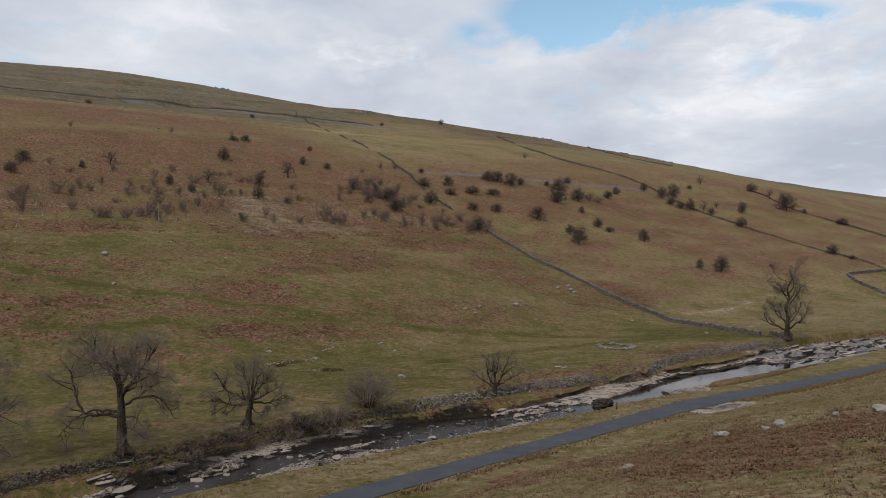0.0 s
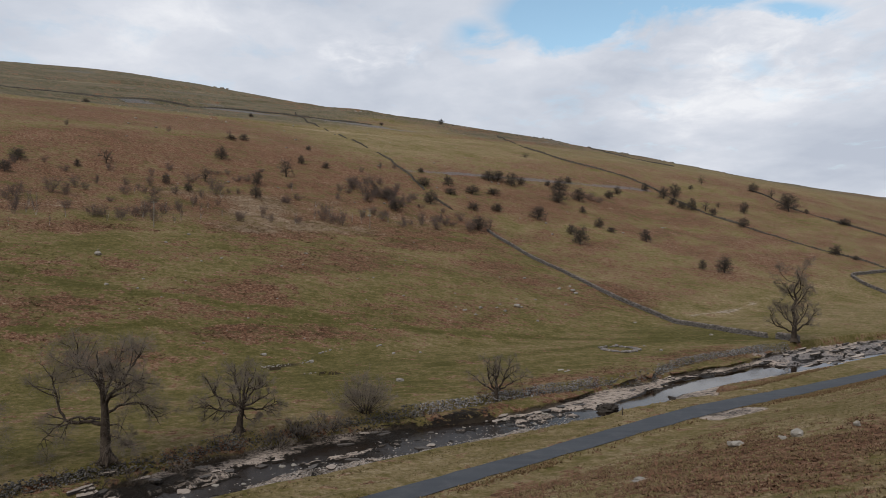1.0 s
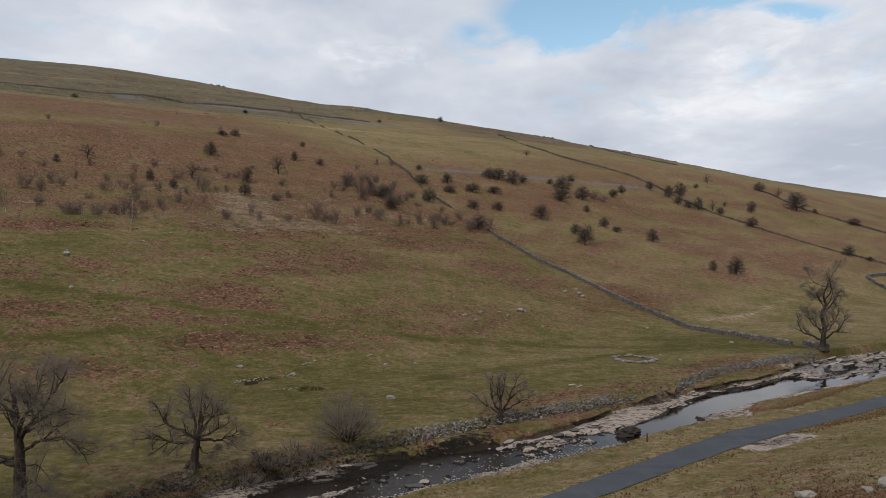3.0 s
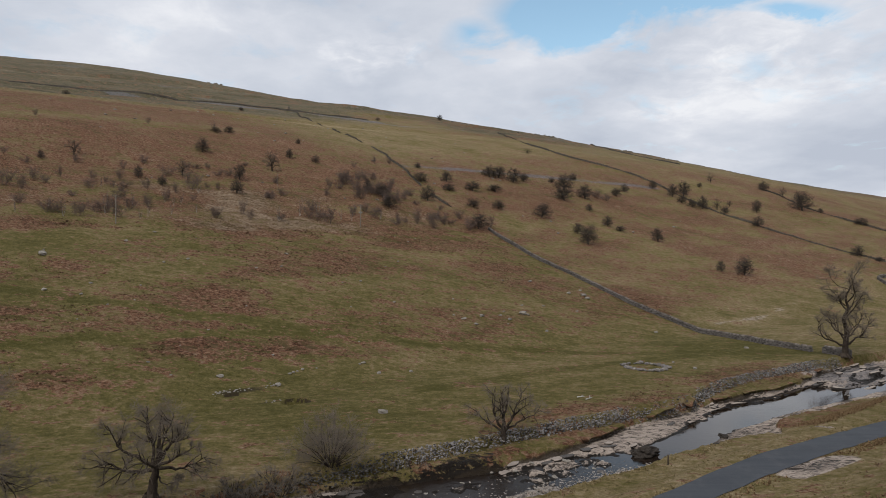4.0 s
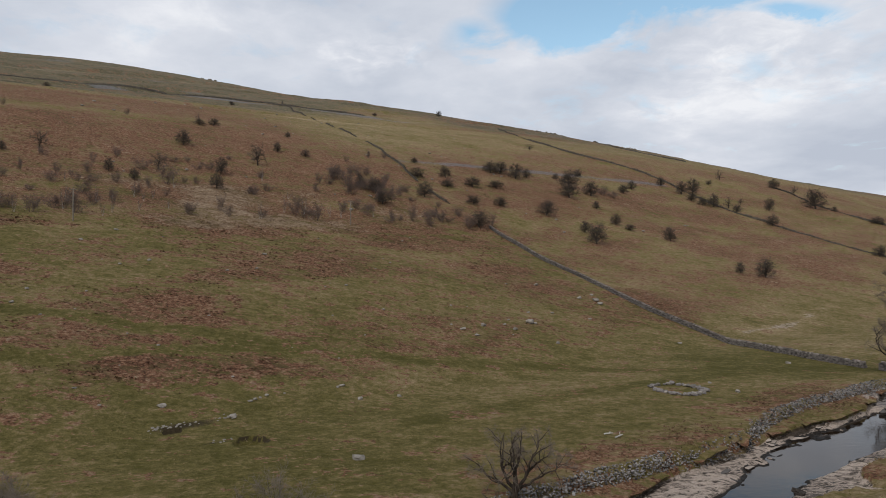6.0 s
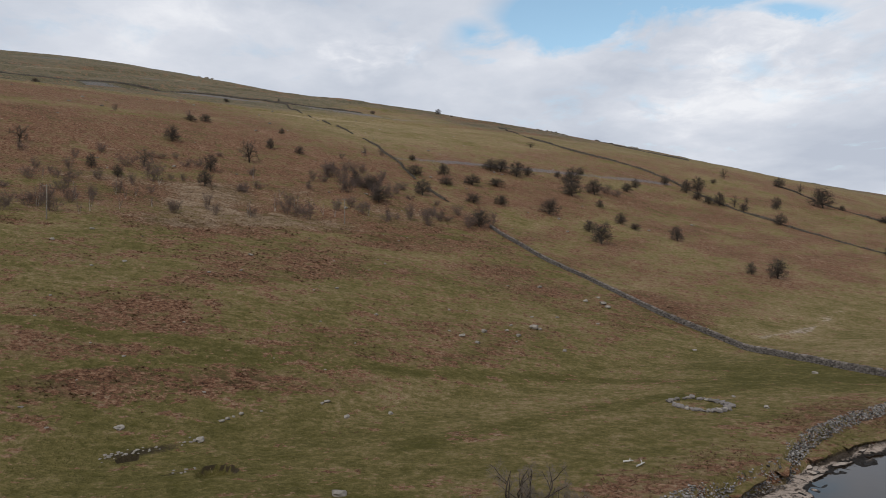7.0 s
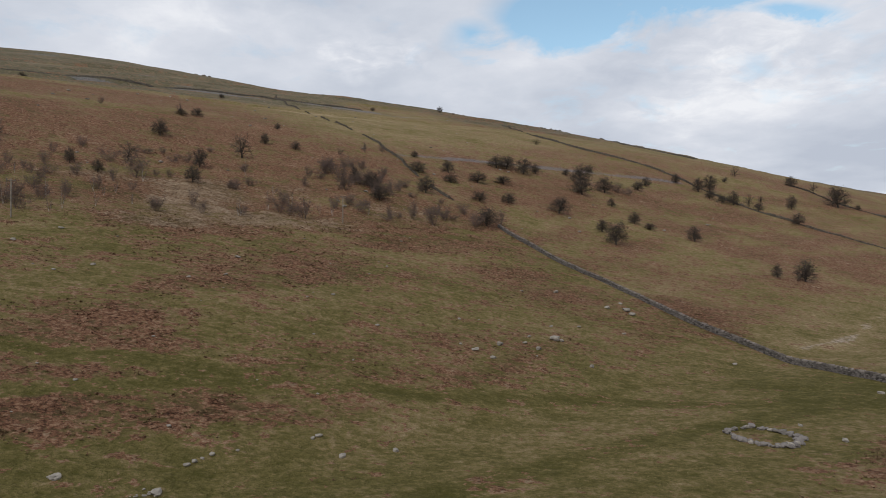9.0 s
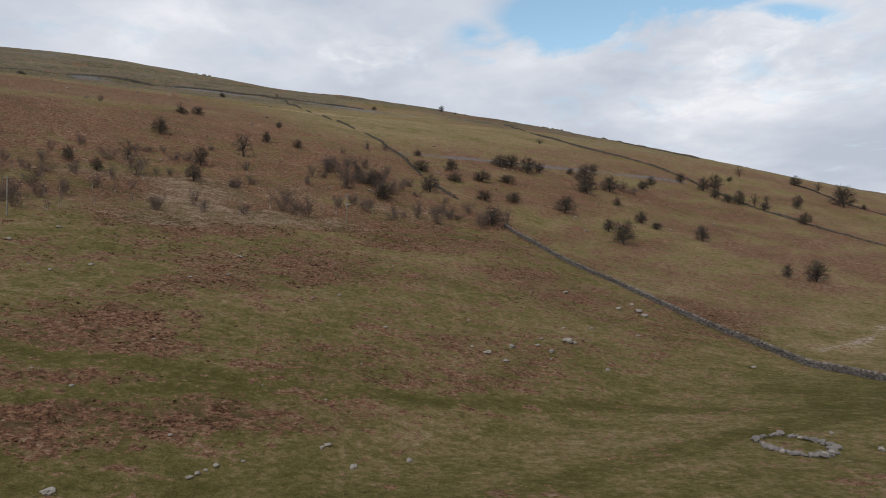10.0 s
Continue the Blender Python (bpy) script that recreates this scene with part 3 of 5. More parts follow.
    rock = np.maximum(rock, smooth(110, 122, u) * (u < 230) * smooth(-0.5, 0.5, v - wn) * (1 - smooth(-0.5, 0.4, v - wv + 0.45 + 0.4 * r5)) * (0.75 + 0.4 * r5))
    rock += 1.3 * np.exp(-((u - 70.8) / 5.0) ** 4 - ((v - 39.3 + (u - 72) * 0.12) / 1.3) ** 4) + 0.8 * np.exp(-((u - 37.9) / 1.5) ** 2 - ((v - 28.5) / 0.6) ** 2)
    turf = turf_island(u, v)
    margin = smooth(43.2, 44.0, v) * (v < wn + 1) * (1 - turf)
    rock = np.maximum(np.maximum(rock, margin), 0.5 * track)
    line = curve((-100, 30, 60, 90, 120, 150, 180, 210, 230, 260), (480, 495, 488, 464, 459, 447, 441, 430, 427, 415), u)
    scree = (np.exp(-((v - line + 9) / 7) ** 2) + 0.8 * np.exp(-((v - line - 12) / 6) ** 2)) * (1 - smooth(250, 300, u)) * np.clip(0.35 + 1.5 * rumple(u * 0.5, v, 26, 86, 2), 0, 1.1)
    terrace = 0.0
    for edge_v, seed in ((384, 49), (416, 53), (500, 43), (560, 45), (640, 47)):
        terrace = terrace + np.exp(-((v - edge_v - 14 * rumple(u, u * 0, 60, seed, 2) + 9) / 5) ** 2) * (0.5 + 0.6 * rumple(u * 0.3, v, 20, seed + 9, 2))
    terrace = np.clip(terrace, 0, 1) * (1 - smooth(300, 380, u))
    scree += np.exp(-((v - 246 + (u - 250) * 0.09) / 3.5) ** 2) * smooth(160, 170, u) * (1 - smooth(330, 350, u)) * (0.85 + 0.5 * r12)
    scree += smooth(330, 380, v) * smooth(380, 420, u) * (0.22 + 0.5 * r12) * 0.8 + 0.35 * smooth(520, 640, v) * (0.5 + 0.6 * r12)
    scree += 0.55 * smooth(335, 400, v) * np.clip(0.10 + 0.9 * rumple(u * 0.10, v, 8, 81, 2) + 0.3 * r12, 0, 1)
    scree += (0.7 + 0.5 * r5) * rock * smooth(110, 117, u) * (v < 64)
    # moor grass thins round (300, 430): a sunlit patch painted as brighter turf
    moor = smooth(355, 425, v) * (0.85 + 0.3 * r12) * (1 - 0.7 * np.exp(-((u - 300) / 70) ** 2 - ((v - 430) / 50) ** 2)) + 0.4 * smooth(250, 380, u) * smooth(230, 330, v)
    wet = rock * (1 - smooth(0.03, 0.16, z)) * (v < 62) + 0.8 * np.exp(-((u - 44) / 9) ** 4 - ((v - 60.2) / 1.7) ** 4) + 0.5 * np.exp(-((u - 32) / 7) ** 4 - ((v - 60.5) / 2.0) ** 4)
    wet = wet * (1 - 0.6 * rock_shelf(u, v)) + (0.50 + 0.5 * r5) * rock_shelf(u, v) * (v < 64) + (0.50 + 0.6 * r5) * rock * (1 - smooth(40, 54, u)) * smooth(1.0, 2.4, v - wn) * (1 - rock_shelf(u, v)) + rock * smooth(112, 118, u) * (v < 64) * (0.46 + 0.35 * r5)
    # bare earth of scarps and pit; strips at turf edges paint undercut shade
    soil = 1.1 * np.exp(-((np.hypot((u - 44.0) / 1.8, (v - 86.6) / 1.9) - 0.90) / 0.12) ** 2) * smooth(-0.3, 0.5, 1.0 * (u - 44.0) + 0.7 * (v - 86.6)) + 1.1 * (1 - smooth(0.6, 1.1, np.hypot((u - 38.6) / 1.0, (v - 93.4) / 0.55))) + 0.7 * np.exp(-((u - 40) / 4) ** 4 - ((v - 94.2) / 0.9) ** 4) + 0.6 * np.exp(-((u - 41.2) / 1.6) ** 4 - ((v - 88.2) / 0.5) ** 4) + (0.7 + 0.8 * r5) * np.exp(-((v - edge + 0.15) / 0.35) ** 2) * (u < 128) + 0.9 * np.clip(4 * turf * (1 - turf), 0, 1) * (v > 45) * (v < 54) * smooth(80, 84, u)
    straw = straw + 0.9 * terrace
    bleach = np.maximum(bleach, 0.75 * terrace)
    joint = 1 - smooth(0.03, 0.12, np.abs(rumple(u * 0.25 + 0.3 * v, v, 1.9, 25, 2)))
    wet = wet + (0.16 + 0.8 * r5) * rock * smooth(58, 66, u) * (1 - smooth(108, 114, u)) * (v < 64)
    wet = wet * (1 - 0.8 * smooth(112, 120, u)) + 0.9 * rock * smooth(110, 116, u) * (v < 64) * joint
    return {"bracken": bracken, "straw": straw, "lush": lush, "rock": rock, "scree": scree, "wet": wet, "soil": soil, "moor": moor, "bleach": bleach}


def build_ground():
    us = spans((-500, -100, 25), (-100, -20, 4), (-20, 0, 1.0), (0, 70, 0.33), (70, 110, 0.5), (110, 172, 0.4), (172, 190, 1.2), (190, 420, 3), (420, 800, 8), (800, 2200, 35))
    vs = spans((-500, -60, 20), (-60, 5, 3), (5, 36, 0.8), (36, 49, 0.4), (49, 67, 0.24), (67, 82, 0.8), (82, 98, 0.4), (98, 190, 1.5), (190, 300, 2.5), (300, 430, 3.5), (430, 660, 3.0), (660, 860, 8), (860, 1600, 60))
    u, v = np.meshgrid(us, vs)
    z = height(u, v)
    z = np.where(v > 950, 210 - (v - 950) * 0.02 + (z - 210) * np.clip(1 - (v - 950) / 200, 0, 1), z)
    ring = np.hypot((u - 44.0) / 1.8, (v - 86.6) / 1.9)
    pit = np.hypot((u - 38.6) / 1.0, (v - 93.4) / 0.55)
    hollow_cut = 0.75 * (1 - smooth(0.70, 1.0, ring)) * smooth(-1.6, 0.6, v - 86.6) + 0.7 * (1 - smooth(0.6, 1.0, pit))
    z = z - hollow_cut
    LAND.update(us=us, vs=vs, z=z)
    x, y = world_xy(u, v)
    n, m = z.shape
    verts = np.stack([x, y, z], -1).reshape(-1, 3)
    idx = np.arange(n * m).reshape(n, m)
    quads = np.stack([idx[:-1, :-1], idx[:-1, 1:], idx[1:, 1:], idx[1:, :-1]], -1).reshape(-1, 4)
    me = bpy.data.meshes.new("ground")
    me.vertices.add(len(verts))
    me.vertices.foreach_set("co", verts.ravel())
    me.loops.add(quads.size)
    me.loops.foreach_set("vertex_index", quads.ravel())
    me.polygons.add(len(quads))
    me.polygons.foreach_set("loop_start", np.arange(0, quads.size, 4))
    me.update(calc_edges=True)
    me.shade_smooth()
    me.materials.append(GROUND)
    kinds = cover(u, v, z)
    for key, value in kinds.items():
        me.attributes.new(key, "FLOAT", "POINT").data.foreach_set("value", np.clip(value, 0, 1.2).astype(np.float32).ravel())
    return tagged(new("ground", me), "rough hill pasture with turf, dead bracken and limestone", "ground", kind="structure")


def ribbon(name, us, left, right, lift, material):
    """A strip that follows the dale between two lines across it."""
    verts, faces, k = [], [], 6
    for u in us:
        a, b = float(left(u)), float(right(u))
        for i in range(k + 1):
            v = a + (b - a) * i / k
            x, y = world_xy(u, v)
            verts.append((float(x), float(y), float(lift(u, v, i / k))))
    for i in range(len(us) - 1):
        for j in range(k):
            a = i * (k + 1) + j
            faces.append((a, a + k + 1, a + k + 2, a + 1))
    return mesh_of(name, verts, faces, material, True)


ground = build_ground()
road = tagged(new("road", ribbon("road", spans((-120, 0, 4), (0, 130, 1.0), (130, 300, 5)), lambda u: road_mid(u) - road_half(u) + 0.12 * rumple(u, 0, 1.7, 51, 2),
              lambda u: road_mid(u) + road_half(u) + 0.12 * rumple(u, 9, 1.7, 52, 2), lambda u, v, f: 2.0 + 0.05 * (1 - (2 * f - 1) ** 2), ROAD)),
              "narrow single-track lane of worn grey asphalt", "road", kind="structure")
water = tagged(new("water", ribbon("water", spans((-120, 0, 4), (0, 150, 1.0), (150, 300, 5)), lambda u: water_near(u) - 1.0, lambda u: water_far(u) + 1.6, lambda u, v, f: 0.0, WATER)),
               "shallow dark river with still pools reflecting the sky", "river", kind="structure")


# ------------------------------------------------------------------ stones
def hull_stone(rng, rounds=1, rough=0.22, flat=0.75, blunt=1.0):
    """Corners and faces of one stone about 1 m across."""
    bm = bmesh.new()
    bmesh.ops.create_icosphere(bm, subdivisions=rounds, radius=0.5)
    seed = Vector((rng.uniform(0, 99), rng.uniform(0, 99), rng.uniform(0, 99)))
    for w in bm.verts:
        n = w.co.normalized()
        cut = 0.95 + rough * (noise.noise(n * 1.3 + seed) * 1.0 + 0.7 * noise.noise(n * 3.1 + seed))
        w.co = Vector((max(-0.42 * blunt, min(0.42 * blunt, n.x * cut * 0.55)), max(-0.40 * blunt, min(0.40 * blunt, n.y * cut * 0.5)), max(-0.36 * blunt, min(0.36 * blunt, n.z * cut * 0.5 * flat))))
    verts = np.array([w.co[:] for w in bm.verts])
    faces = [[w.index for w in f.verts] for f in bm.faces]
    bm.free()
    return verts, faces


STONE_RNG = random.Random(5)
SMALL_STONES = [hull_stone(STONE_RNG, 1, 0.3) for _ in range(10)]
BOULDERS = [hull_stone(STONE_RNG, 2, 0.6, 0.8, 1.12) for _ in range(9)]
BLOCK = np.array([[x, y, z] for x in (-0.5, 0.5) for y in (-0.5, 0.5) for z in (-0.5, 0.5)])
BLOCK_FACES = [(0, 1, 3, 2), (4, 6, 7, 5), (0, 4, 5, 1), (2, 3, 7, 6), (0, 2, 6, 4), (1, 5, 7, 3)]


JAGGED = [(BLOCK + np.array([[STONE_RNG.uniform(-0.14, 0.14) for _ in range(3)] for _ in range(8)]), BLOCK_FACES) for _ in range(48)]


class Pile:
    """Many stones in one mesh."""

    def __init__(self):
        self.verts, self.faces = [], []

    def add(self, shape, m):
        verts, faces = shape
        k = len(self.verts)
        a = np.array(m)
        self.verts.extend((verts @ a[:3, :3].T + a[:3, 3]).tolist())
        self.faces.extend([tuple(i + k for i in f) for f in faces])

    def mesh(self, name, material):
        return mesh_of(name, self.verts, self.faces, material)


def walk_line(points, step):
    """Places along a polyline in the dale, with the heading in the world."""
    out = []
    for (a, b), (c, e) in zip(points, points[1:]):
        length = math.hypot(c - a, e - b)
        for i in range(max(1, int(length / step))):
            t = (i + 0.5) / max(1, int(length / step))
            x0, y0 = world_xy(a, b)
            x1, y1 = world_xy(c, e)
            out.append((a + (c - a) * t, b + (e - b) * t, math.atan2(y1 - y0, x1 - x0)))
    return out


def smooth_line(points, n=8):
    pts = np.array(points, float)
    k = np.arange(len(pts))
    t = np.linspace(0, len(pts) - 1, (len(pts) - 1) * n + 1)
    return list(zip(curve(k, list(pts[:, 0]), t), curve(k, list(pts[:, 1]), t)))


def field_wall(label, points, tall, size, material, gaps=0.0, wander=0.5):
    """A dry-stone wall: rubble heart, coursed faces, cope stones on edge."""
    rng = random.Random(len(points) * 7 + int(tall * 100))
    wall = tagged(new("field_wall"), label, "stone wall", "dry-stone walls on the hill", kind="structure")
    line = [(u + wander * float(rumple(u, v, 9, 61)), v) for u, v in smooth_line(points)]
    heart, faces, cope = Pile(), Pile(), Pile()
    courses = max(3, int(tall * 0.85 / (size * 0.55)))
    for u, v, turn in walk_line(line, size * 2.2):
        low = tall * (1 - gaps * max(0.0, float(rumple(u, v, 11, 62, 3)) + 0.1) * 2.2)
        if low < 0.12 * tall:
            continue
        x, y, z = on_ground(u, v, 0.2)
        heart.add((BLOCK * np.array([1, 1, 1]), BLOCK_FACES), pose(x, y, z + low * 0.45, 0, 0, math.degrees(turn)) @ Matrix.Diagonal((size * 2.6, 0.42, low * 0.9, 1)))
    for u, v, turn in walk_line(line, size * 1.05):
        low = tall * (1 - gaps * max(0.0, float(rumple(u, v, 11, 62, 3)) + 0.1) * 2.2)
        if low < 0.12 * tall:
            continue
        x, y, z = on_ground(u, v, 0.08)
        for c in range(courses):
            h = low * 0.85 / courses
            for side in (-1, 1):
                out = side * (0.34 - 0.13 * c / courses + rng.uniform(-0.03, 0.05))
                s = rng.uniform(0.75, 1.25)
                shift = rng.uniform(-0.3, 0.3) * size
                px, py = x + math.cos(turn) * shift - math.sin(turn) * out, y + math.sin(turn) * shift + math.cos(turn) * out
                faces.add(rng.choice(JAGGED),
                          pose(px, py, z + h * (c + 0.5), rng.uniform(-6, 6), rng.uniform(-6, 6), math.degrees(turn) + rng.uniform(-9, 9)) @ Matrix.Diagonal((size * s, 0.26, h * rng.uniform(0.85, 1.1), 1)))
        if rng.random() > gaps * 0.5:
            cope.add(rng.choice(JAGGED),
                     pose(x, y, z + low * 0.85 + 0.1, rng.uniform(-8, 8), rng.uniform(-14, 14), math.degrees(turn) + rng.uniform(-15, 15)) @ Matrix.Diagonal((size * 0.8, 0.5, 0.26, 1)))
    part("heart", heart.mesh("heart", material), wall)
    part("facing_stones", faces.mesh("facing_stones", material), wall, kind="stuff")
    part("cope_stones", cope.mesh("cope_stones", COPE if material is WALLSTONE else material), wall, "rough cope stones set on edge", kind="stuff")
    return wall


field_wall("long grey dry-stone wall climbing from the river", ((134.2, 66.8), (136, 73.5), (138.7, 82.5), (142, 92), (143.5, 101), (144.5, 109), (146.3, 118), (149, 128), (150.6, 138), (151, 147), (152.5, 157), (154.5, 168), (157.5, 182)), 1.1, 0.28, WALLSTONE, 0.12)
field_wall("short end of dry-stone wall beside the riverside tree", ((134.1, 64.6), (133.9, 62.6), (134.3, 60.9)), 1.4, 0.42, WALLSTONE)
field_wall("tumbled upper length of dry-stone wall on the bracken slope", ((157.5, 182), (156.5, 198), (157.5, 215), (163, 238), (168, 262), (176, 303), (183, 350), (188, 395), (195, 436), (201, 456)), 0.85, 0.6, FARSTONE, 1.5, 2.2)
field_wall("dark dry-stone wall running up the open hillside", ((376, 421), (352, 380), (336, 346), (321, 300), (327, 275), (344, 252), (342, 228), (334, 205), (333, 180), (331, 160), (327, 140), (333, 125), (339, 108), (340, 90)), 1.2, 0.8, FARSTONE, 0.75, 2.2)
field_wall("far dry-stone wall crossing the slope", ((478, 247), (465, 226), (440, 200), (441, 182), (442, 166), (446, 146), (450, 110)), 1.2, 0.9, FARSTONE, 0.8, 1.5)
field_wall("low dry-stone wall of a small enclosure", ((339, 109), (311, 110), (295, 110), (290, 107), (284, 100), (281, 88)), 1.4, 0.7, WALLSTONE, 0.1)
field_wall("dark wall below the limestone scars", ((-60, 486), (30, 495), (60, 488), (90, 464), (120, 459), (150, 447), (180, 441), (210, 430), (230, 427), (248, 420)), 1.3, 0.9, FARSTONE, 0.45, 2.0)
field_wall("ruined wall along the skyline edge", ((492, 417), (464, 362), (470, 338), (505, 330)), 1.1, 0.9, FARSTONE, 0.7)


def bank_revetment():
    """The tumbled stone facing of the river's far bank."""
    rng = random.Random(12)
    bank = tagged(new("river_bank_revetment"), "tumbled rubble stone facing of the river bank", "stone bank", kind="structure")
    loose, shaded, count = Pile(), Pile(), 0
    shared = [mesh_of("stone", (v * 1.0).tolist(), f, RUBBLE) for v, f in SMALL_STONES]
    us = [rng.uniform(-6, 131) for _ in range(10500)]
    walls, lumps = bank_wall(np.array(us)), rumple(np.array(us), np.zeros(10500), 4, 71, 2)
    bare = rumple(np.array(us), np.zeros(10500), 9, 72, 2)
    for i, u in enumerate(us):
        if bare[i] > 0.25 and rng.random() < 0.3:
            continue
        if 81.5 < u < 85.0 and rng.random() < 0.4:
            continue
        t = rng.random() ** 0.8
        w = float(walls[i])
        lump = 0.25 * float(lumps[i])
        v = w - 0.75 + 1.15 * t + rng.gauss(0, 0.07) + lump * 0.4
        x, y = world_xy(u, v)
        base = on_ground(u, w - 0.8)[2]
        z = base + (2.22 + lump - base) * t + rng.gauss(0, 0.05)
        size = rng.uniform(0.10, 0.23) * (1.5 if rng.random() < 0.08 else 1)
        m = pose(float(x), float(y), z, rng.uniform(-40, 40), rng.uniform(-40, 40), rng.uniform(0, 360)) @ Matrix.Diagonal((size * 1.15, size, size * 0.8, 1))
        if 44 < u < 60 and count < 300 and t > 0.25:
            ob = part("stone", shared[i % 10], bank)
            ob.matrix_basis = m
            count += 1
        else:
            # stones below about u = 43 take the shade-painted copy
            (shaded if u < 43 + 3 * lump else loose).add(SMALL_STONES[i % 10], m)
    part("rubble", loose.mesh("rubble", RUBBLE), bank, kind="stuff")
    part("rubble", shaded.mesh("rubble", SHADED_MOSSY), bank, "dark mossy rubble with painted shade", "stuff")
    return bank


bank_revetment()


BOULDER_MESHES = {}


def boulder(name, u, v, wide, label, material=LIMESTONE, tall=0.7, seed=0, group="", deep=0.85, turn=None, sink=0.12):
    rng = random.Random(seed)
    key = (seed % len(BOULDERS), material.name)
    if key not in BOULDER_MESHES:
        verts, faces = BOULDERS[key[0]]
        BOULDER_MESHES[key] = mesh_of("stone", verts.tolist(), faces, material)
    ob = new(name, BOULDER_MESHES[key])
    x, y, z = on_ground(u, v)
    z = max(z, -0.1)
    ob.matrix_basis = pose(x, y, z + wide * tall * (0.36 - sink), rng.uniform(-8, 8), rng.uniform(-8, 8), rng.uniform(0, 360) if turn is None else turn) @ Matrix.Diagonal((wide * 1.2, wide * deep * 1.2, wide * tall * 1.2, 1))
    return tagged(ob, label, "rock", group)


RIVER_STONES, HILL_STONES = "loose stones in the river", "limestone rocks on the pasture"
# u, v and width
PASTURE_ROCKS = ((106.2, 112.1, 1.3), (44.9, 94.3, 0.8), (49.9, 76.4, 0.95), (23.7, 153.6, 1.4), (22.4, 135.8, 0.8), (27.3, 133.2, 0.6), (39.5, 163.2, 0.7), (46.6, 170.0, 0.75), (71.6, 154.5, 0.85),
                 (129, 133, 0.85), (130.2, 96.3, 0.75), (128.7, 75.9, 0.75), (100.1, 109.6, 0.8), (38.9, 98.9, 0.8), (47.8, 97.3, 0.5), (48.5, 97.6, 0.45), (50.1, 98.2, 0.5), (49.2, 97.9, 0.35), (58.9, 97.6, 0.4))
FIELD_ROCKS = ((59.6, 97.8, 0.6), (60.0, 94.0, 0.65), (94.9, 112.2, 0.9), (89.6, 111.3, 0.9), (90.4, 108.5, 0.75), (103.3, 102.4, 0.65), (104.2, 75.2, 0.5), (102.1, 70.1, 0.75), (48.0, 103.7, 0.35),
               (136.1, 121.2, 1.4), (135.1, 119.2, 1.2), (132.9, 123.3, 0.9), (138.9, 124.8, 0.7), (95.5, 122.3, 0.5), (98.7, 148.9, 0.55), (64.9, 93.0, 0.6), (71.1, 112.2, 0.35), (106.9, 111.4, 0.7))
for i, (u, v, w) in enumerate(PASTURE_ROCKS + FIELD_ROCKS):
    boulder("limestone_rock", u, v, w, "pale grey limestone rock half sunk in turf" if w > 0.7 else "small pale limestone rock in the grass", seed=i, group=HILL_STONES, tall=0.6 if i % 3 else 0.75)
for i, (u, v, w, h) in enumerate(((50.6, 28.5, 1.05, 0.6), (52.9, 24.8, 0.95, 0.7), (52.0, 25.4, 0.65, 0.4), (55.1, 21.5, 0.55, 1.0), (57.8, 19.2, 1.2, 0.6), (38.3, 28.6, 0.6, 0.25), (37.5, 28.3, 0.5, 0.25), (54.4, 25.1, 0.3, 0.4), (59.2, 18.6, 1.0, 0.6))):
    boulder("limestone_rock", u, v, w, "weathered grey limestone rock on the verge slope", seed=40 + i, group=HILL_STONES, tall=h)
BOULDERS.append(hull_stone(random.Random(17), 4, 0.42, 0.85, 1.5))
boulder("river_boulder", 66.6, 53.8, 2.4, "black mossy boulder at the edge of the pool", MOSSROCK, 0.46, len(BOULDERS) - 1, deep=0.6, turn=20, sink=0.05)
fleck_rng = random.Random(55)
for i in range(150):
    u, v = (fleck_rng.uniform(40, 330), fleck_rng.uniform(175, 420)) if i < 100 else (fleck_rng.uniform(20, 145), fleck_rng.uniform(98, 175))
    w = fleck_rng.choice((0.35, 0.45, 0.6, 0.9)) * (1.3 if i < 100 else 0.7)
    boulder("limestone_rock", u, v, w, "scattered pale rock high on the hillside" if i < 100 else "small pale rock in the pasture", seed=400 + i, group=HILL_STONES, tall=0.55)
crag_rng = random.Random(66)
for u0, v0, count in ((476, 450, 9), (372, 470, 4), (315, 556, 6), (300, 600, 5), (236, 742, 7), (560, 426, 7), (640, 424, 6), (440, 448, 5)):
    for _ in range(count):
        boulder("crag_block", u0 + crag_rng.gauss(0, 7), v0 + crag_rng.gauss(0, 3), crag_rng.uniform(1.2, 3.4), "grey limestone crag block along the hill edge", seed=crag_rng.randrange(900), group="crags along the hill edge", tall=0.55, sink=0.1)
boulder("river_boulder", 77.6, 51.9, 0.9, "dark wet boulder by the grass edge", MOSSROCK, 0.6, 4)
scatter_rng = random.Random(77)
for i in range(110):
    u = scatter_rng.uniform(4, 66) if i < 85 else scatter_rng.uniform(108, 150)
    n, f = float(water_near(u)), float(water_far(u))
    t = scatter_rng.random() ** 1.8 if i % 2 else scatter_rng.random()
    w = scatter_rng.choice((0.18, 0.22, 0.28, 0.34, 0.42, 0.6)) * (0.8 if t < 0.3 else 1)
    dark = scatter_rng.random() < 0.22
    boulder("river_stone", u, n + 0.2 + (f - n - 0.4) * t, w, "dark wet stone in the shallows" if dark else "pale water-worn stone in the river bed", MOSSROCK if dark else LIMESTONE, 0.45, i + 60, RIVER_STONES, sink=0.02)


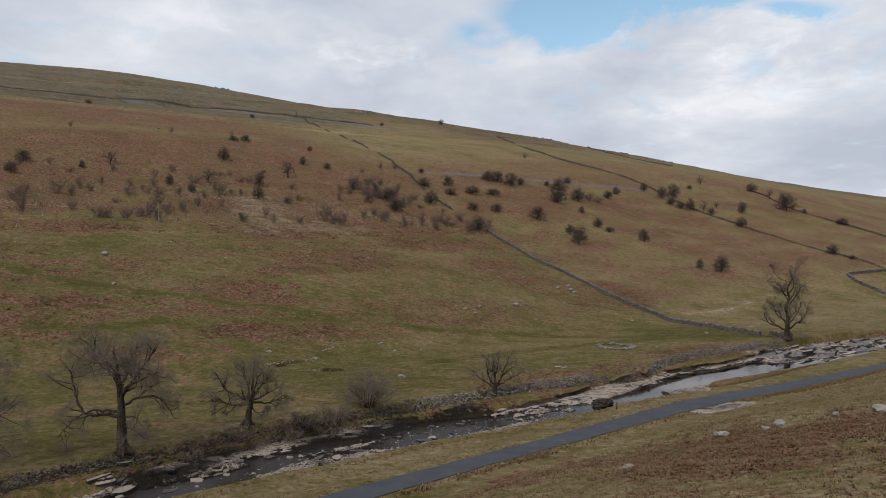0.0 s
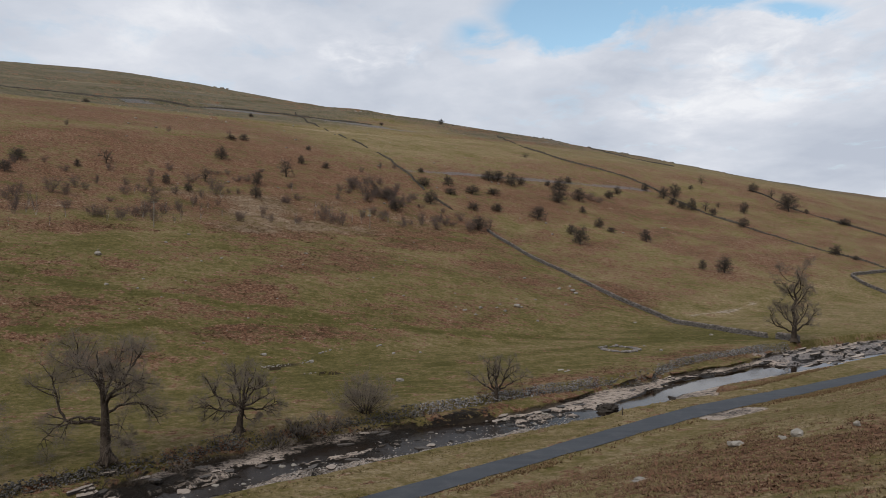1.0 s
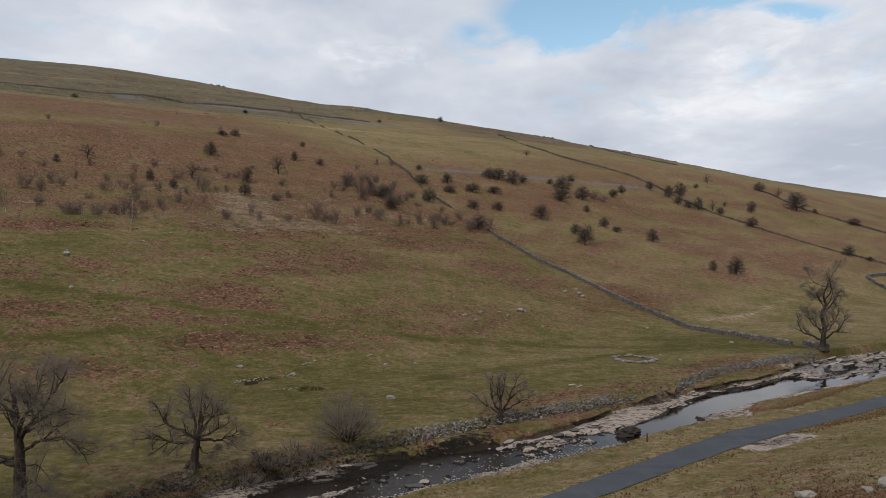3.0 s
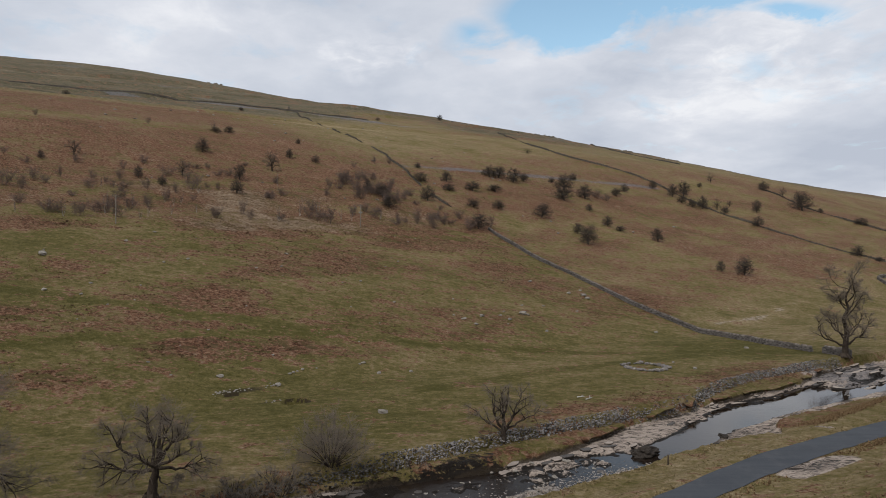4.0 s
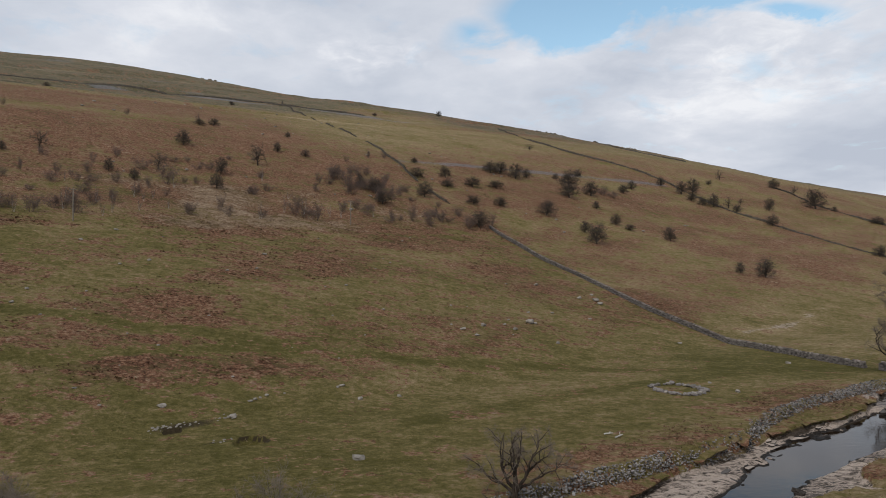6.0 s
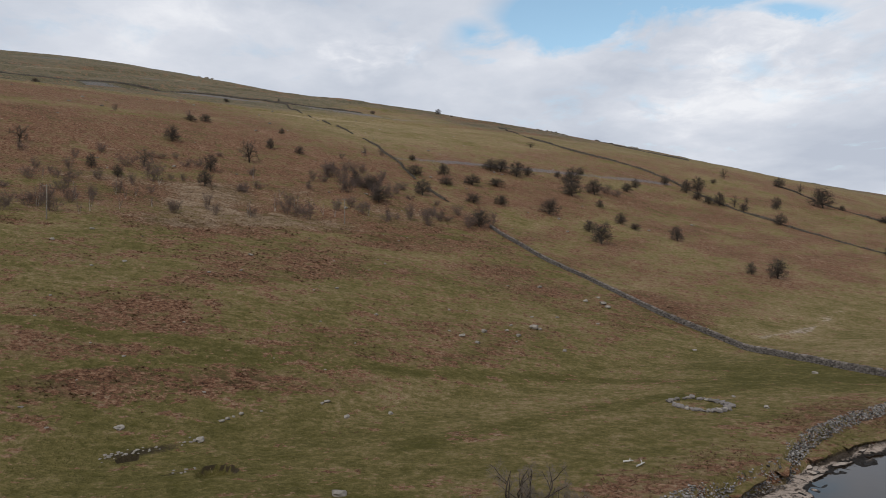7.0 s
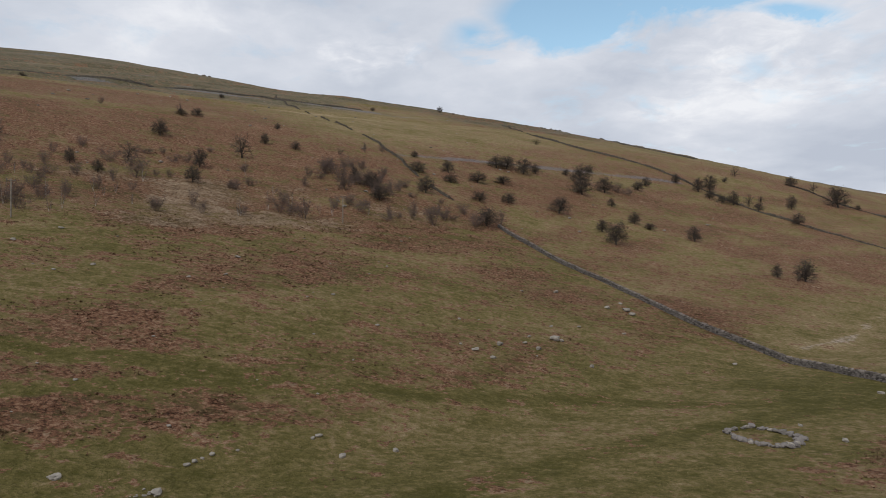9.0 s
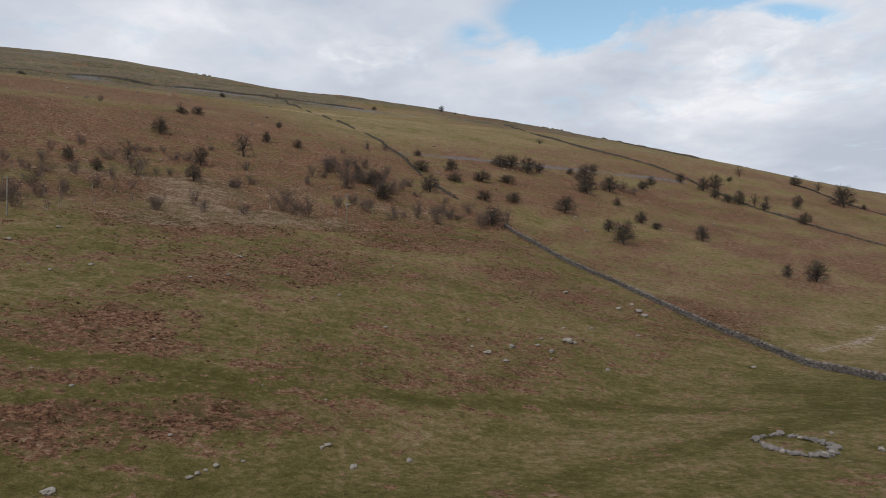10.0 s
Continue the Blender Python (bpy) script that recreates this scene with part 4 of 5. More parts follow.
def slab_shape(rng):
    """A flat plate of bedded limestone about 1 m across, with a broken outline."""
    n = rng.randint(11, 15)
    rim = []
    for k in range(n):
        a = 2 * math.pi * k / n + rng.uniform(-0.16, 0.16)
        square = 1 / max(abs(math.cos(a)), abs(math.sin(a))) ** 0.75
        r = 0.43 * square * rng.uniform(0.66, 1.12)
        rim.append((math.cos(a) * r, math.sin(a) * r))
    verts = [(x * 0.97, y * 0.97, -0.5) for x, y in rim] + [(x, y, 0.36 + rng.uniform(-0.08, 0.08)) for x, y in rim] + [(x * 0.95, y * 0.95, 0.5 + rng.uniform(-0.06, 0.06)) for x, y in rim] + [(0, 0, 0.5)]
    faces = []
    for k in range(n):
        q = (k + 1) % n
        faces += [(k, q, n + q, n + k), (n + k, n + q, 2 * n + q, 2 * n + k), (2 * n + k, 2 * n + q, 3 * n)]
    return verts, faces


def ledge_shape(rng):
    """A long bed of limestone about 1 m by 1 m, broken along its joints."""
    n, front, back, step = 13, [], [], rng.uniform(-0.1, 0.1)
    for k in range(n):
        if rng.random() < 0.35:
            step = rng.uniform(-0.22, 0.16)
        x = -0.5 + k / (n - 1) + rng.uniform(-0.02, 0.02)
        taper = 0.55 + 0.45 * math.sin(math.pi * (k + 0.6) / (n + 0.2))
        front.append((x, (-0.5 - step) * taper))
        back.append((x, (0.5 + rng.uniform(-0.15, 0.1)) * taper))
    rim = front + back[::-1]
    m = len(rim)
    verts = [(x, y, -0.5) for x, y in rim] + [(x, y, 0.36 + rng.uniform(-0.08, 0.08)) for x, y in rim] + [(x * 0.98, y * 0.92, 0.5 + rng.uniform(-0.06, 0.06)) for x, y in rim] + [(0, 0, 0.5)]
    faces = []
    for k in range(m):
        q = (k + 1) % m
        faces += [(k, q, m + q, m + k), (m + k, m + q, 2 * m + q, 2 * m + k), (2 * m + k, 2 * m + q, 3 * m)]
    return verts, faces


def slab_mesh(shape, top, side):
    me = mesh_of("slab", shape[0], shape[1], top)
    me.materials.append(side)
    # side faces take the second, darker material; bevel and top take the first
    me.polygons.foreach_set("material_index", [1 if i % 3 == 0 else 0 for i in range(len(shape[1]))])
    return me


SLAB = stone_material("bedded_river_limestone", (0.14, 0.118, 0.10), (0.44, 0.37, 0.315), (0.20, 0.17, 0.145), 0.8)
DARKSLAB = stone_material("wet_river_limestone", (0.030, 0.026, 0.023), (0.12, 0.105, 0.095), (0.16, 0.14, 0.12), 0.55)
BEDFACE = stone_material("dark_bed_face", (0.012, 0.010, 0.009), (0.050, 0.042, 0.036), (0.08, 0.068, 0.056), 0.7)
slab_rng = random.Random(91)
COBBLE = stone_material("wet_cobbles", (0.025, 0.022, 0.019), (0.34, 0.30, 0.265), (0.11, 0.095, 0.082), 0.75)
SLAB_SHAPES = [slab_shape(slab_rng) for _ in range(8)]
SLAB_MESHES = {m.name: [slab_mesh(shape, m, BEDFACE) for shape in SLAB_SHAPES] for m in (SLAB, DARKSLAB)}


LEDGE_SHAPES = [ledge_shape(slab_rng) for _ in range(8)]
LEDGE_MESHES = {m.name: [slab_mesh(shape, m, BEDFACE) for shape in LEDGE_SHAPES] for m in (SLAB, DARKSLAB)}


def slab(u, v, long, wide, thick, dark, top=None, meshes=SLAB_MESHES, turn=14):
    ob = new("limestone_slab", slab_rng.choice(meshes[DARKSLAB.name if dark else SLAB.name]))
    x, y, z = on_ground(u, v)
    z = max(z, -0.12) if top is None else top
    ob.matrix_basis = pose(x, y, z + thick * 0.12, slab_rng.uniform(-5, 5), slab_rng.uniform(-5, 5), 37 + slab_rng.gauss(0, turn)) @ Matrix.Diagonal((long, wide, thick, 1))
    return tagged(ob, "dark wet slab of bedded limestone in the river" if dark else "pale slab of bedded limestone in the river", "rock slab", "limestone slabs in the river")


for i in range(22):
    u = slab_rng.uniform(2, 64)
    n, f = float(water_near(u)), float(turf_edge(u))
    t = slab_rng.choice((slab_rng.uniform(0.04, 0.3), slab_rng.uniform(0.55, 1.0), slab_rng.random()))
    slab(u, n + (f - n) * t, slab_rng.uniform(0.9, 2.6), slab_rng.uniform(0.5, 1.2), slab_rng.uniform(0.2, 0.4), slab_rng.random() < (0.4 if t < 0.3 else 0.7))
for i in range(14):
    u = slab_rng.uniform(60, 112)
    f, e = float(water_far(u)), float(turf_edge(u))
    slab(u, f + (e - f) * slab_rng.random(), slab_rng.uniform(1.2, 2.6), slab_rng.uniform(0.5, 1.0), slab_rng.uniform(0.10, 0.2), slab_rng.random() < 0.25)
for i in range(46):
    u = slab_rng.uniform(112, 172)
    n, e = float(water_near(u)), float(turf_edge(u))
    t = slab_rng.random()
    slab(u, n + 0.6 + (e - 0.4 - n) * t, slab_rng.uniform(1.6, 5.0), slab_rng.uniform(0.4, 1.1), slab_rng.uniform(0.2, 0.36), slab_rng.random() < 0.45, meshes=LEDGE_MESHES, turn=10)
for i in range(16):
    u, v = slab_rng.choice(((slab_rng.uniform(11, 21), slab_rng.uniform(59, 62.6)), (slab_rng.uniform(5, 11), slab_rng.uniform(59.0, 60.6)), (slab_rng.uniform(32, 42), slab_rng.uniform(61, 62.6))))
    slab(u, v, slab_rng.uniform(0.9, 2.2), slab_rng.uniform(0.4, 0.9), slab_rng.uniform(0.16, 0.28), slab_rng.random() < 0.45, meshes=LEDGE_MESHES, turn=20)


def cobble_bar():
    """The bar of small pale cobbles along the lane side of the rapids."""
    rng = random.Random(23)
    pile = Pile()
    for i in range(3600):
        u = rng.choice((rng.gauss(34, 9), rng.uniform(12, 66), rng.uniform(44, 62)))
        n, f = float(water_near(u)), float(water_far(u))
        t = abs(rng.gauss(0.04, 0.11)) if i % 4 else 0.75 * rng.random() ** 1.4
        x, y, z = on_ground(u, n + 0.1 + (f - n) * t)
        size = rng.uniform(0.07, 0.26)
        pile.add(SMALL_STONES[i % 10], pose(x, y, max(z, -0.06) + size * 0.12, rng.uniform(-30, 30), rng.uniform(-30, 30), rng.uniform(0, 360)) @ Matrix.Diagonal((size * 1.2, size, size * 0.7, 1)))
    return tagged(new("cobbles", pile.mesh("cobbles", COBBLE)), "bar of small pale cobbles beside the rapids", "cobbles", kind="stuff")


cobble_bar()


def turf_overhang():
    """The lip of turf that hangs over the washed-out foot of the ledge."""
    us = np.arange(63, 124, 0.3)
    edge, wob, sag = turf_edge(us), rumple(us, us * 0, 1.1, 61, 3), rumple(us, us * 0, 2.3, 62, 2)
    back = np.array([on_ground(a, b)[2] for a, b in zip(us, edge + 0.55)])
    lip = back - 0.10 + 0.06 * sag
    rows = ((edge + 0.75, back - 0.02), (edge + 0.3, back + 0.03), (edge - 0.22 + 0.22 * wob, lip), (edge - 0.26 + 0.22 * wob, lip - 0.13), (edge + 0.15, lip - 0.24))
    torn = rumple(us, us * 0, 3.4, 63, 2)
    verts, n = [], len(us)
    for v, z in rows:
        x, y = world_xy(us, v)
        verts += np.stack([x, y, z], -1).tolist()
    faces = [(r * n + i, r * n + i + 1, (r + 1) * n + i + 1, (r + 1) * n + i) for r in range(4) for i in range(n - 1) if torn[i] < 0.22]
    me = mesh_of("turf_overhang", verts, faces, GROUND)
    grown = me.attributes.new("bracken", "FLOAT", "POINT")
    grown.data.foreach_set("value", np.full(len(verts), 0.5))
    # lower rows of the lip: earth colour that also paints the shade beneath
    bare = me.attributes.new("soil", "FLOAT", "POINT")
    bare.data.foreach_set("value", np.repeat((0.0, 0.0, 0.1, 1.0, 1.0), n))
    return tagged(new("turf_overhang", me), "overhanging lip of brown turf on the river ledge", "bank", kind="structure")


turf_overhang()


def stone_ring():
    """The ring of stones left from a small fold."""
    rng = random.Random(31)
    ring = tagged(new("stone_ring"), "collapsed ring of pale stones in the pasture", "stone ring")
    x, y, z = on_ground(97.2, 75.6)
    ring.location = (x, y, z)
    # some ring stones borrow the dark bank rubble as a darker tone
    meshes = [mesh_of("stone", v.tolist(), f, SHADED_MOSSY if i % 5 == 1 else LIMESTONE if i == 3 else WALLSTONE) for i, (v, f) in enumerate(BOULDERS[:5])]
    for i in range(84):
        a = 2 * math.pi * (i + rng.uniform(-0.3, 0.3)) / 84
        du, dv = 3.1 * math.cos(a), 3.3 * math.sin(a)
        gap = 0.4 < a < 1.5
        if gap and rng.random() < 0.7:
            continue
        size = rng.uniform(0.32, 0.8)
        k = rng.uniform(0.86, 1.1)
        px, py, pz = on_ground(97.2 + du * k, 75.6 + dv * k)
        ob = part("stone", meshes[i % 5], ring)
        ob.matrix_basis = pose(px - x, py - y, pz - z + size * 0.2, rng.uniform(-20, 20), rng.uniform(-20, 20), rng.uniform(0, 360)) @ Matrix.Diagonal((size * 1.2, size, size * 0.8, 1))
    return ring


stone_ring()


def sink_hole_stones():
    """Broken stones round the collapsed hollow in the field."""
    rng = random.Random(8)
    for i in range(52):
        t = rng.random()
        u, v = (36.5 + 8 * t, 94.4 + 0.2 * t + rng.gauss(0, 0.3)) if i < 42 else (41 + 2.5 * t, 88.4 + rng.gauss(0, 0.3))
        boulder("hollow_stone", u, v, rng.uniform(0.12, 0.32), "broken pale stone beside the sunken hollow", seed=i + 300, group="stones round the hollow", tall=0.5)


sink_hole_stones()


# ------------------------------------------------------------------ trees
class Wood:
    """Tubes for trunks, limbs and twigs."""

    def __init__(self):
        self.verts, self.faces = [], []

    def tube(self, pts, radii, sides):
        k = len(self.verts)
        side = Vector((0.31, 0.94, 0.12))
        for i, (p, r) in enumerate(zip(pts, radii)):
            d = (pts[min(i + 1, len(pts) - 1)] - pts[max(i - 1, 0)])
            d = d.normalized() if d.length > 1e-6 else Vector((0, 0, 1))
            a = d.cross(side)
            a = a.normalized() if a.length > 1e-4 else d.orthogonal().normalized()
            b = d.cross(a)
            for j in range(sides):
                t = 2 * math.pi * j / sides
                self.verts.append((p + a * (r * math.cos(t)) + b * (r * math.sin(t)))[:])
        for i in range(len(pts) - 1):
            for j in range(sides):
                q = (j + 1) % sides
                self.faces.append((k + i * sides + j, k + i * sides + q, k + (i + 1) * sides + q, k + (i + 1) * sides + j))
        if sides > 3:
            last = k + (len(pts) - 1) * sides
            self.faces.append(tuple(last + j for j in range(sides)))

    def mesh(self, name, material):
        return mesh_of(name, self.verts, self.faces, material, True)


def bend(rng, start, way, length, n, wobble, lift):
    pts, p, d = [start.copy()], start.copy(), way.normalized()
    for _ in range(n):
        d = (d + Vector((rng.gauss(0, wobble), rng.gauss(0, wobble), rng.gauss(0, wobble) + lift))).normalized()
        p = p + d * (length / n)
        pts.append(p.copy())
    return pts


def sprout(rng, way, spread):
    a = way.orthogonal().normalized()
    a.rotate(Matrix.Rotation(rng.uniform(0, 2 * math.pi), 3, way))
    return (way.normalized() * math.cos(spread) + a * math.sin(spread)).normalized()


def branch_out(rng, limb, twigs, pts, radius, length, level, counts, ratio=0.55, lift=0.08, wobble=0.16, thin=0.012, spread=(0.5, 1.1), start=0.25):
    """Branches along a limb, and twigs along those."""
    for _ in range(counts[level]):
        t = start + (1 - start) * rng.random() ** 0.8
        i = min(int(t * (len(pts) - 1)), len(pts) - 2)
        f = t * (len(pts) - 1) - i
        p = pts[i].lerp(pts[i + 1], f)
        way = sprout(rng, pts[i + 1] - pts[i], rng.uniform(*spread))
        long = length * ratio * rng.uniform(0.6, 1.2) * (1.15 - 0.5 * t)
        r = max(thin, radius * (1 - 0.6 * t) * 0.5)
        last = level == len(counts) - 1
        if last and level == 2:
            # the brush of this year's shoots
            way.z += 0.05 + 3 * lift
            end = p + way.normalized() * long * rng.uniform(0.9, 1.9)
            twigs.tube([p, end], [thin, thin * 0.6], 3)
            continue
        n = 2 if last else 4
        way.z += lift
        sub = bend(rng, p, way, long, n, wobble, lift)
        if last:
            twigs.tube(sub, [thin * 1.3, thin, thin * 0.6], 3)
        else:
            (limb if r > 0.03 else twigs).tube(sub, [r + (max(thin, r * 0.35) - r) * j / n for j in range(n + 1)], 5 if r > 0.03 else 3)
            branch_out(rng, limb, twigs, sub, r, long, level + 1, counts, ratio, lift, wobble, thin, spread, 0.15)


def limb_line(points, wiggle, rng):
    """A crooked line through the given knees."""
    k = list(range(len(points)))
    t = np.linspace(0, len(points) - 1, (len(points) - 1) * 4 + 1)
    xyz = [curve(k, [p[i] for p in points], t) for i in range(3)]
    return [Vector((x + rng.gauss(0, wiggle), y + rng.gauss(0, wiggle), z + rng.gauss(0, wiggle))) for x, y, z in zip(*xyz)]


def veteran_tree(u, v, label, seed, trunk, trunk_r, limbs, counts=(8, 7, 7), thin=0.0105, scale=1.0, lift=0.02, twig_material=HAZE, name="bare_tree", ratio=0.5, extra=6):
    """A leafless old tree from the knees of its trunk and limbs."""
    rng = random.Random(seed)
    tree = tagged(new(name), label, "tree")
    x, y, z = on_ground(u, v, 0.1)
    tree.matrix_basis = pose(x, y, z)
    tree.scale = (scale, scale, scale)
    stem, twigs = Wood(), Wood()
    pts = limb_line(trunk, 0.03, rng)
    n = len(pts) - 1
    stem.tube(pts, [trunk_r * (1.35 if i == 0 else 1.0) * (1 - 0.94 * (i / n) ** 0.75) for i in range(n + 1)], 10)
    for a in range(5):
        t = a * 1.256 + rng.uniform(-0.3, 0.3)
        out = Vector((math.cos(t), math.sin(t), 0))
        stem.tube([Vector((0, 0, 0.55)) + out * trunk_r * 0.6, out * trunk_r * 1.3 + Vector((0, 0, 0.15)), out * trunk_r * 2.1 - Vector((0, 0, 0.15))], [trunk_r * 0.45, trunk_r * 0.34, trunk_r * 0.15], 6)
    part("trunk", stem.mesh("trunk", BARK), tree, "thick rugged trunk with spreading roots")
    tall = trunk[-1][2]
    for k in range(extra):
        t = 0.45 + 0.5 * k / extra
        a = k * 2.4 + rng.uniform(-0.5, 0.5)
        wood = Wood()
        line = bend(rng, pts[int(t * n)], Vector((math.cos(a), math.sin(a), 0.1 + 0.9 * t)), tall * rng.uniform(0.38, 0.56), 7, 0.16, 0.05)
        r = trunk_r * (1 - t) * 0.42 + 0.03
        wood.tube(line, [r * (1 - 0.8 * i / 7) for i in range(8)], 6)
        branch_out(rng, wood, twigs, line, r, tall * 0.32, 0, counts, ratio, lift, 0.18, thin, (0.55, 1.3))
        part("limb", wood.mesh("limb", BARK), tree)
    for knees, r in limbs:
        wood = Wood()
        line = limb_line(knees, 0.05, rng)
        m = len(line) - 1
        wood.tube(line, [r * (1 - 0.86 * (i / m) ** 0.8) for i in range(m + 1)], 7)
        length = sum((line[i + 1] - line[i]).length for i in range(m))
        branch_out(rng, wood, twigs, line, r, min(length, 4.6), 0, counts, ratio, lift, 0.18, thin, (0.55, 1.3))
        part("limb", wood.mesh("limb", BARK), tree)
    part("crown", twigs.mesh("crown", twig_material), tree, "haze of fine leafless twigs", "stuff")
    return tree


veteran_tree(11.2, 63.2, "large leafless old bank tree with a low elbowed limb", 1, ((0, 0, 0), (-0.15, 0, 2.5), (-0.25, 0.1, 4.4), (-0.4, 0, 6.3), (-0.6, 0.1, 7.6), (-0.8, 0, 8.8), (-0.85, 0, 9.6)), 0.52, (
    (((-0.4, 0, 3.3), (-1.7, 0.3, 3.35), (-3.1, 0.2, 3.3), (-4.1, 0.1, 4.2), (-4.3, 0, 5.6), (-4.6, -0.2, 6.9), (-4.4, -0.2, 8.2)), 0.21),
    (((-0.6, 0, 3.7), (-2.0, -0.4, 3.9), (-3.3, -0.6, 3.6), (-4.4, -0.8, 2.7), (-5.4, -1.0, 1.6)), 0.14),
    (((-0.25, 0, 4.9), (0.4, -0.2, 5.8), (1.0, -0.3, 6.5), (1.6, -0.2, 7.3), (2.3, 0, 8.4), (2.9, 0.1, 9.3)), 0.21),
    (((-0.4, 0, 6.0), (-1.0, 0.3, 6.7), (-1.8, 0.6, 7.4), (-2.8, 0.8, 8.1), (-3.1, 0.9, 8.8), (-3.4, 0.9, 9.4)), 0.17),
    (((-0.3, 0, 5.6), (0.1, 0.5, 7.0), (0.5, 0.9, 8.0), (0.8, 1.0, 9.4)), 0.16),
    (((-0.5, 0, 6.8), (-1.2, -0.5, 7.8), (-1.7, -0.8, 9.2)), 0.12),
    (((-0.2, 0, 4.0), (1.1, 0.4, 4.8), (2.6, 0.7, 4.9), (3.4, 0.8, 4.2), (4.2, 1.0, 2.9)), 0.14),
    (((0.3, 0, 5.6), (1.6, -0.4, 6.1), (2.9, -0.6, 6.1), (4.0, -0.7, 6.6)), 0.11),
    (((0.1, 0, 2.4), (1.1, -0.5, 2.2), (2.1, -0.8, 1.6), (3.0, -1.0, 1.4)), 0.10),
    (((0.1, 0, 3.2), (0.9, 0.5, 3.0), (1.5, 0.8, 1.9)), 0.08),
    (((-0.3, 0, 5.0), (0.3, -1.4, 6.4), (0.2, -2.6, 8.6)), 0.14), (((-0.4, 0, 5.4), (-0.5, 1.6, 6.8), (-0.2, 2.8, 9.0)), 0.14)), (10, 9, 10), ratio=0.60, extra=2, lift=0.03, thin=0.0075)
veteran_tree(23.2, 64.9, "stunted leafless tree with a twisted spreading crown", 2, ((0, 0, 0), (0.2, 0, 1.2), (0.4, 0, 2.4), (0.55, 0, 3.4), (0.6, 0.1, 4.9), (0.8, 0.1, 6.4)), 0.44, (
    (((0.3, 0, 2.3), (-0.9, 0.2, 2.1), (-2.0, 0, 2.3), (-3.0, -0.2, 2.8), (-3.8, -0.2, 2.7)), 0.17), (((0.2, 0, 2.5), (-1.1, 0.3, 3.1), (-2.2, 0.4, 3.5), (-2.9, 0.4, 4.4), (-3.3, 0.4, 5.4)), 0.16),
    (((0.3, 0, 2.6), (-0.1, 0.5, 4.0), (-0.5, 0.7, 5.4), (-0.7, 0.7, 6.8)), 0.15), (((0.6, 0, 2.9), (1.3, -0.4, 4.0), (2.2, -0.6, 4.6), (3.2, -0.6, 4.8)), 0.14),
    (((0.6, 0, 2.5), (1.7, 0.3, 2.3), (2.7, 0.4, 2.5), (3.9, 0.4, 3.2)), 0.14), (((0.6, 0, 3.0), (1.1, -0.3, 4.8), (1.9, -0.4, 6.4)), 0.13), (((0.5, 0, 2.0), (1.2, -0.6, 1.5), (2.2, -1.0, 1.8)), 0.08),
    (((0.3, 0, 2.5), (0.2, 1.2, 3.3), (0.3, 2.3, 5.0)), 0.12), (((0.3, 0, 2.5), (0.1, -1.2, 3.2), (0.0, -2.2, 4.6)), 0.12)), (11, 9, 10), ratio=0.50, extra=1, lift=0.02, thin=0.0078)
veteran_tree(55.0, 62.1, "small upright leafless tree growing from the stone bank", 4, ((0, 0, 0), (0.05, 0, 1.5), (0.0, 0, 3.2), (-0.1, 0, 4.8), (0.3, 0, 5.8)), 0.30, (
    (((0, 0, 1.2), (-0.8, 0.2, 2.4), (-1.1, 0.2, 4.0), (-0.8, 0.2, 5.6)), 0.17), (((0, 0, 1.0), (0.8, -0.2, 2.2), (1.3, -0.2, 3.6), (2.0, -0.2, 5.0)), 0.18),
    (((0, 0, 0.9), (1.5, 0.1, 1.9), (2.8, 0.2, 2.5), (4.2, 0.3, 3.2)), 0.14), (((0, 0, 0.9), (-1.2, 0.1, 1.8), (-2.4, 0.2, 2.5), (-3.0, 0.2, 3.4)), 0.14),
    (((0, 0, 2.4), (0.5, 0.6, 3.8), (0.7, 1.0, 5.4)), 0.14), (((0, 0, 2.4), (-0.4, -0.7, 3.6), (-0.3, -1.2, 5.4)), 0.14), (((0.6, -0.2, 2.0), (1.8, 0.2, 3.2), (2.9, 0.3, 4.0)), 0.11)), (8, 7, 7), ratio=0.5, extra=0, scale=0.95, thin=0.010)
veteran_tree(133.2, 61.0, "tall gaunt leafless tree beside the wall end", 5, ((0, 0, 0), (0.1, 0, 2.0), (0.3, 0, 4.2), (-0.2, 0, 6.4), (0.5, 0, 8.4), (0.1, 0, 10.2), (0.8, 0, 12.0), (0.7, 0, 13.6)), 0.60, (
    (((0, 0, 1.6), (-1.8, 0.2, 2.7), (-3.2, 0.3, 3.2), (-4.2, 0.3, 4.6), (-4.4, 0.3, 6.2)), 0.22), (((0.1, 0, 1.9), (1.5, 0, 3.0), (2.9, 0, 3.9), (3.9, 0.1, 5.2), (4.6, 0.1, 6.8)), 0.22),
    (((0.2, 0, 3.6), (-1.3, 0.6, 4.6), (-2.1, 0.9, 6.4), (-2.3, 0.9, 8.2)), 0.17), (((0.2, 0, 3.2), (1.4, -0.5, 4.8), (2.2, -0.8, 6.6), (2.4, -0.8, 8.2)), 0.17),
    (((0.3, 0, 7.8), (1.3, 0.2, 8.8), (2.0, 0.3, 10.4), (2.2, 0.3, 11.8)), 0.13), (((0.2, 0, 8.8), (-0.9, 0.1, 9.8), (-1.2, 0.2, 11.6)), 0.12), (((0, 0, 3.0), (-0.3, 1.8, 4.6), (0, 3.4, 6.4)), 0.15), (((0, 0, 3.0), (-0.3, -1.8, 4.6), (0, -3.4, 6.4)), 0.15)),
    (10, 8, 9), thin=0.0135, ratio=0.52, extra=5, lift=0.02)
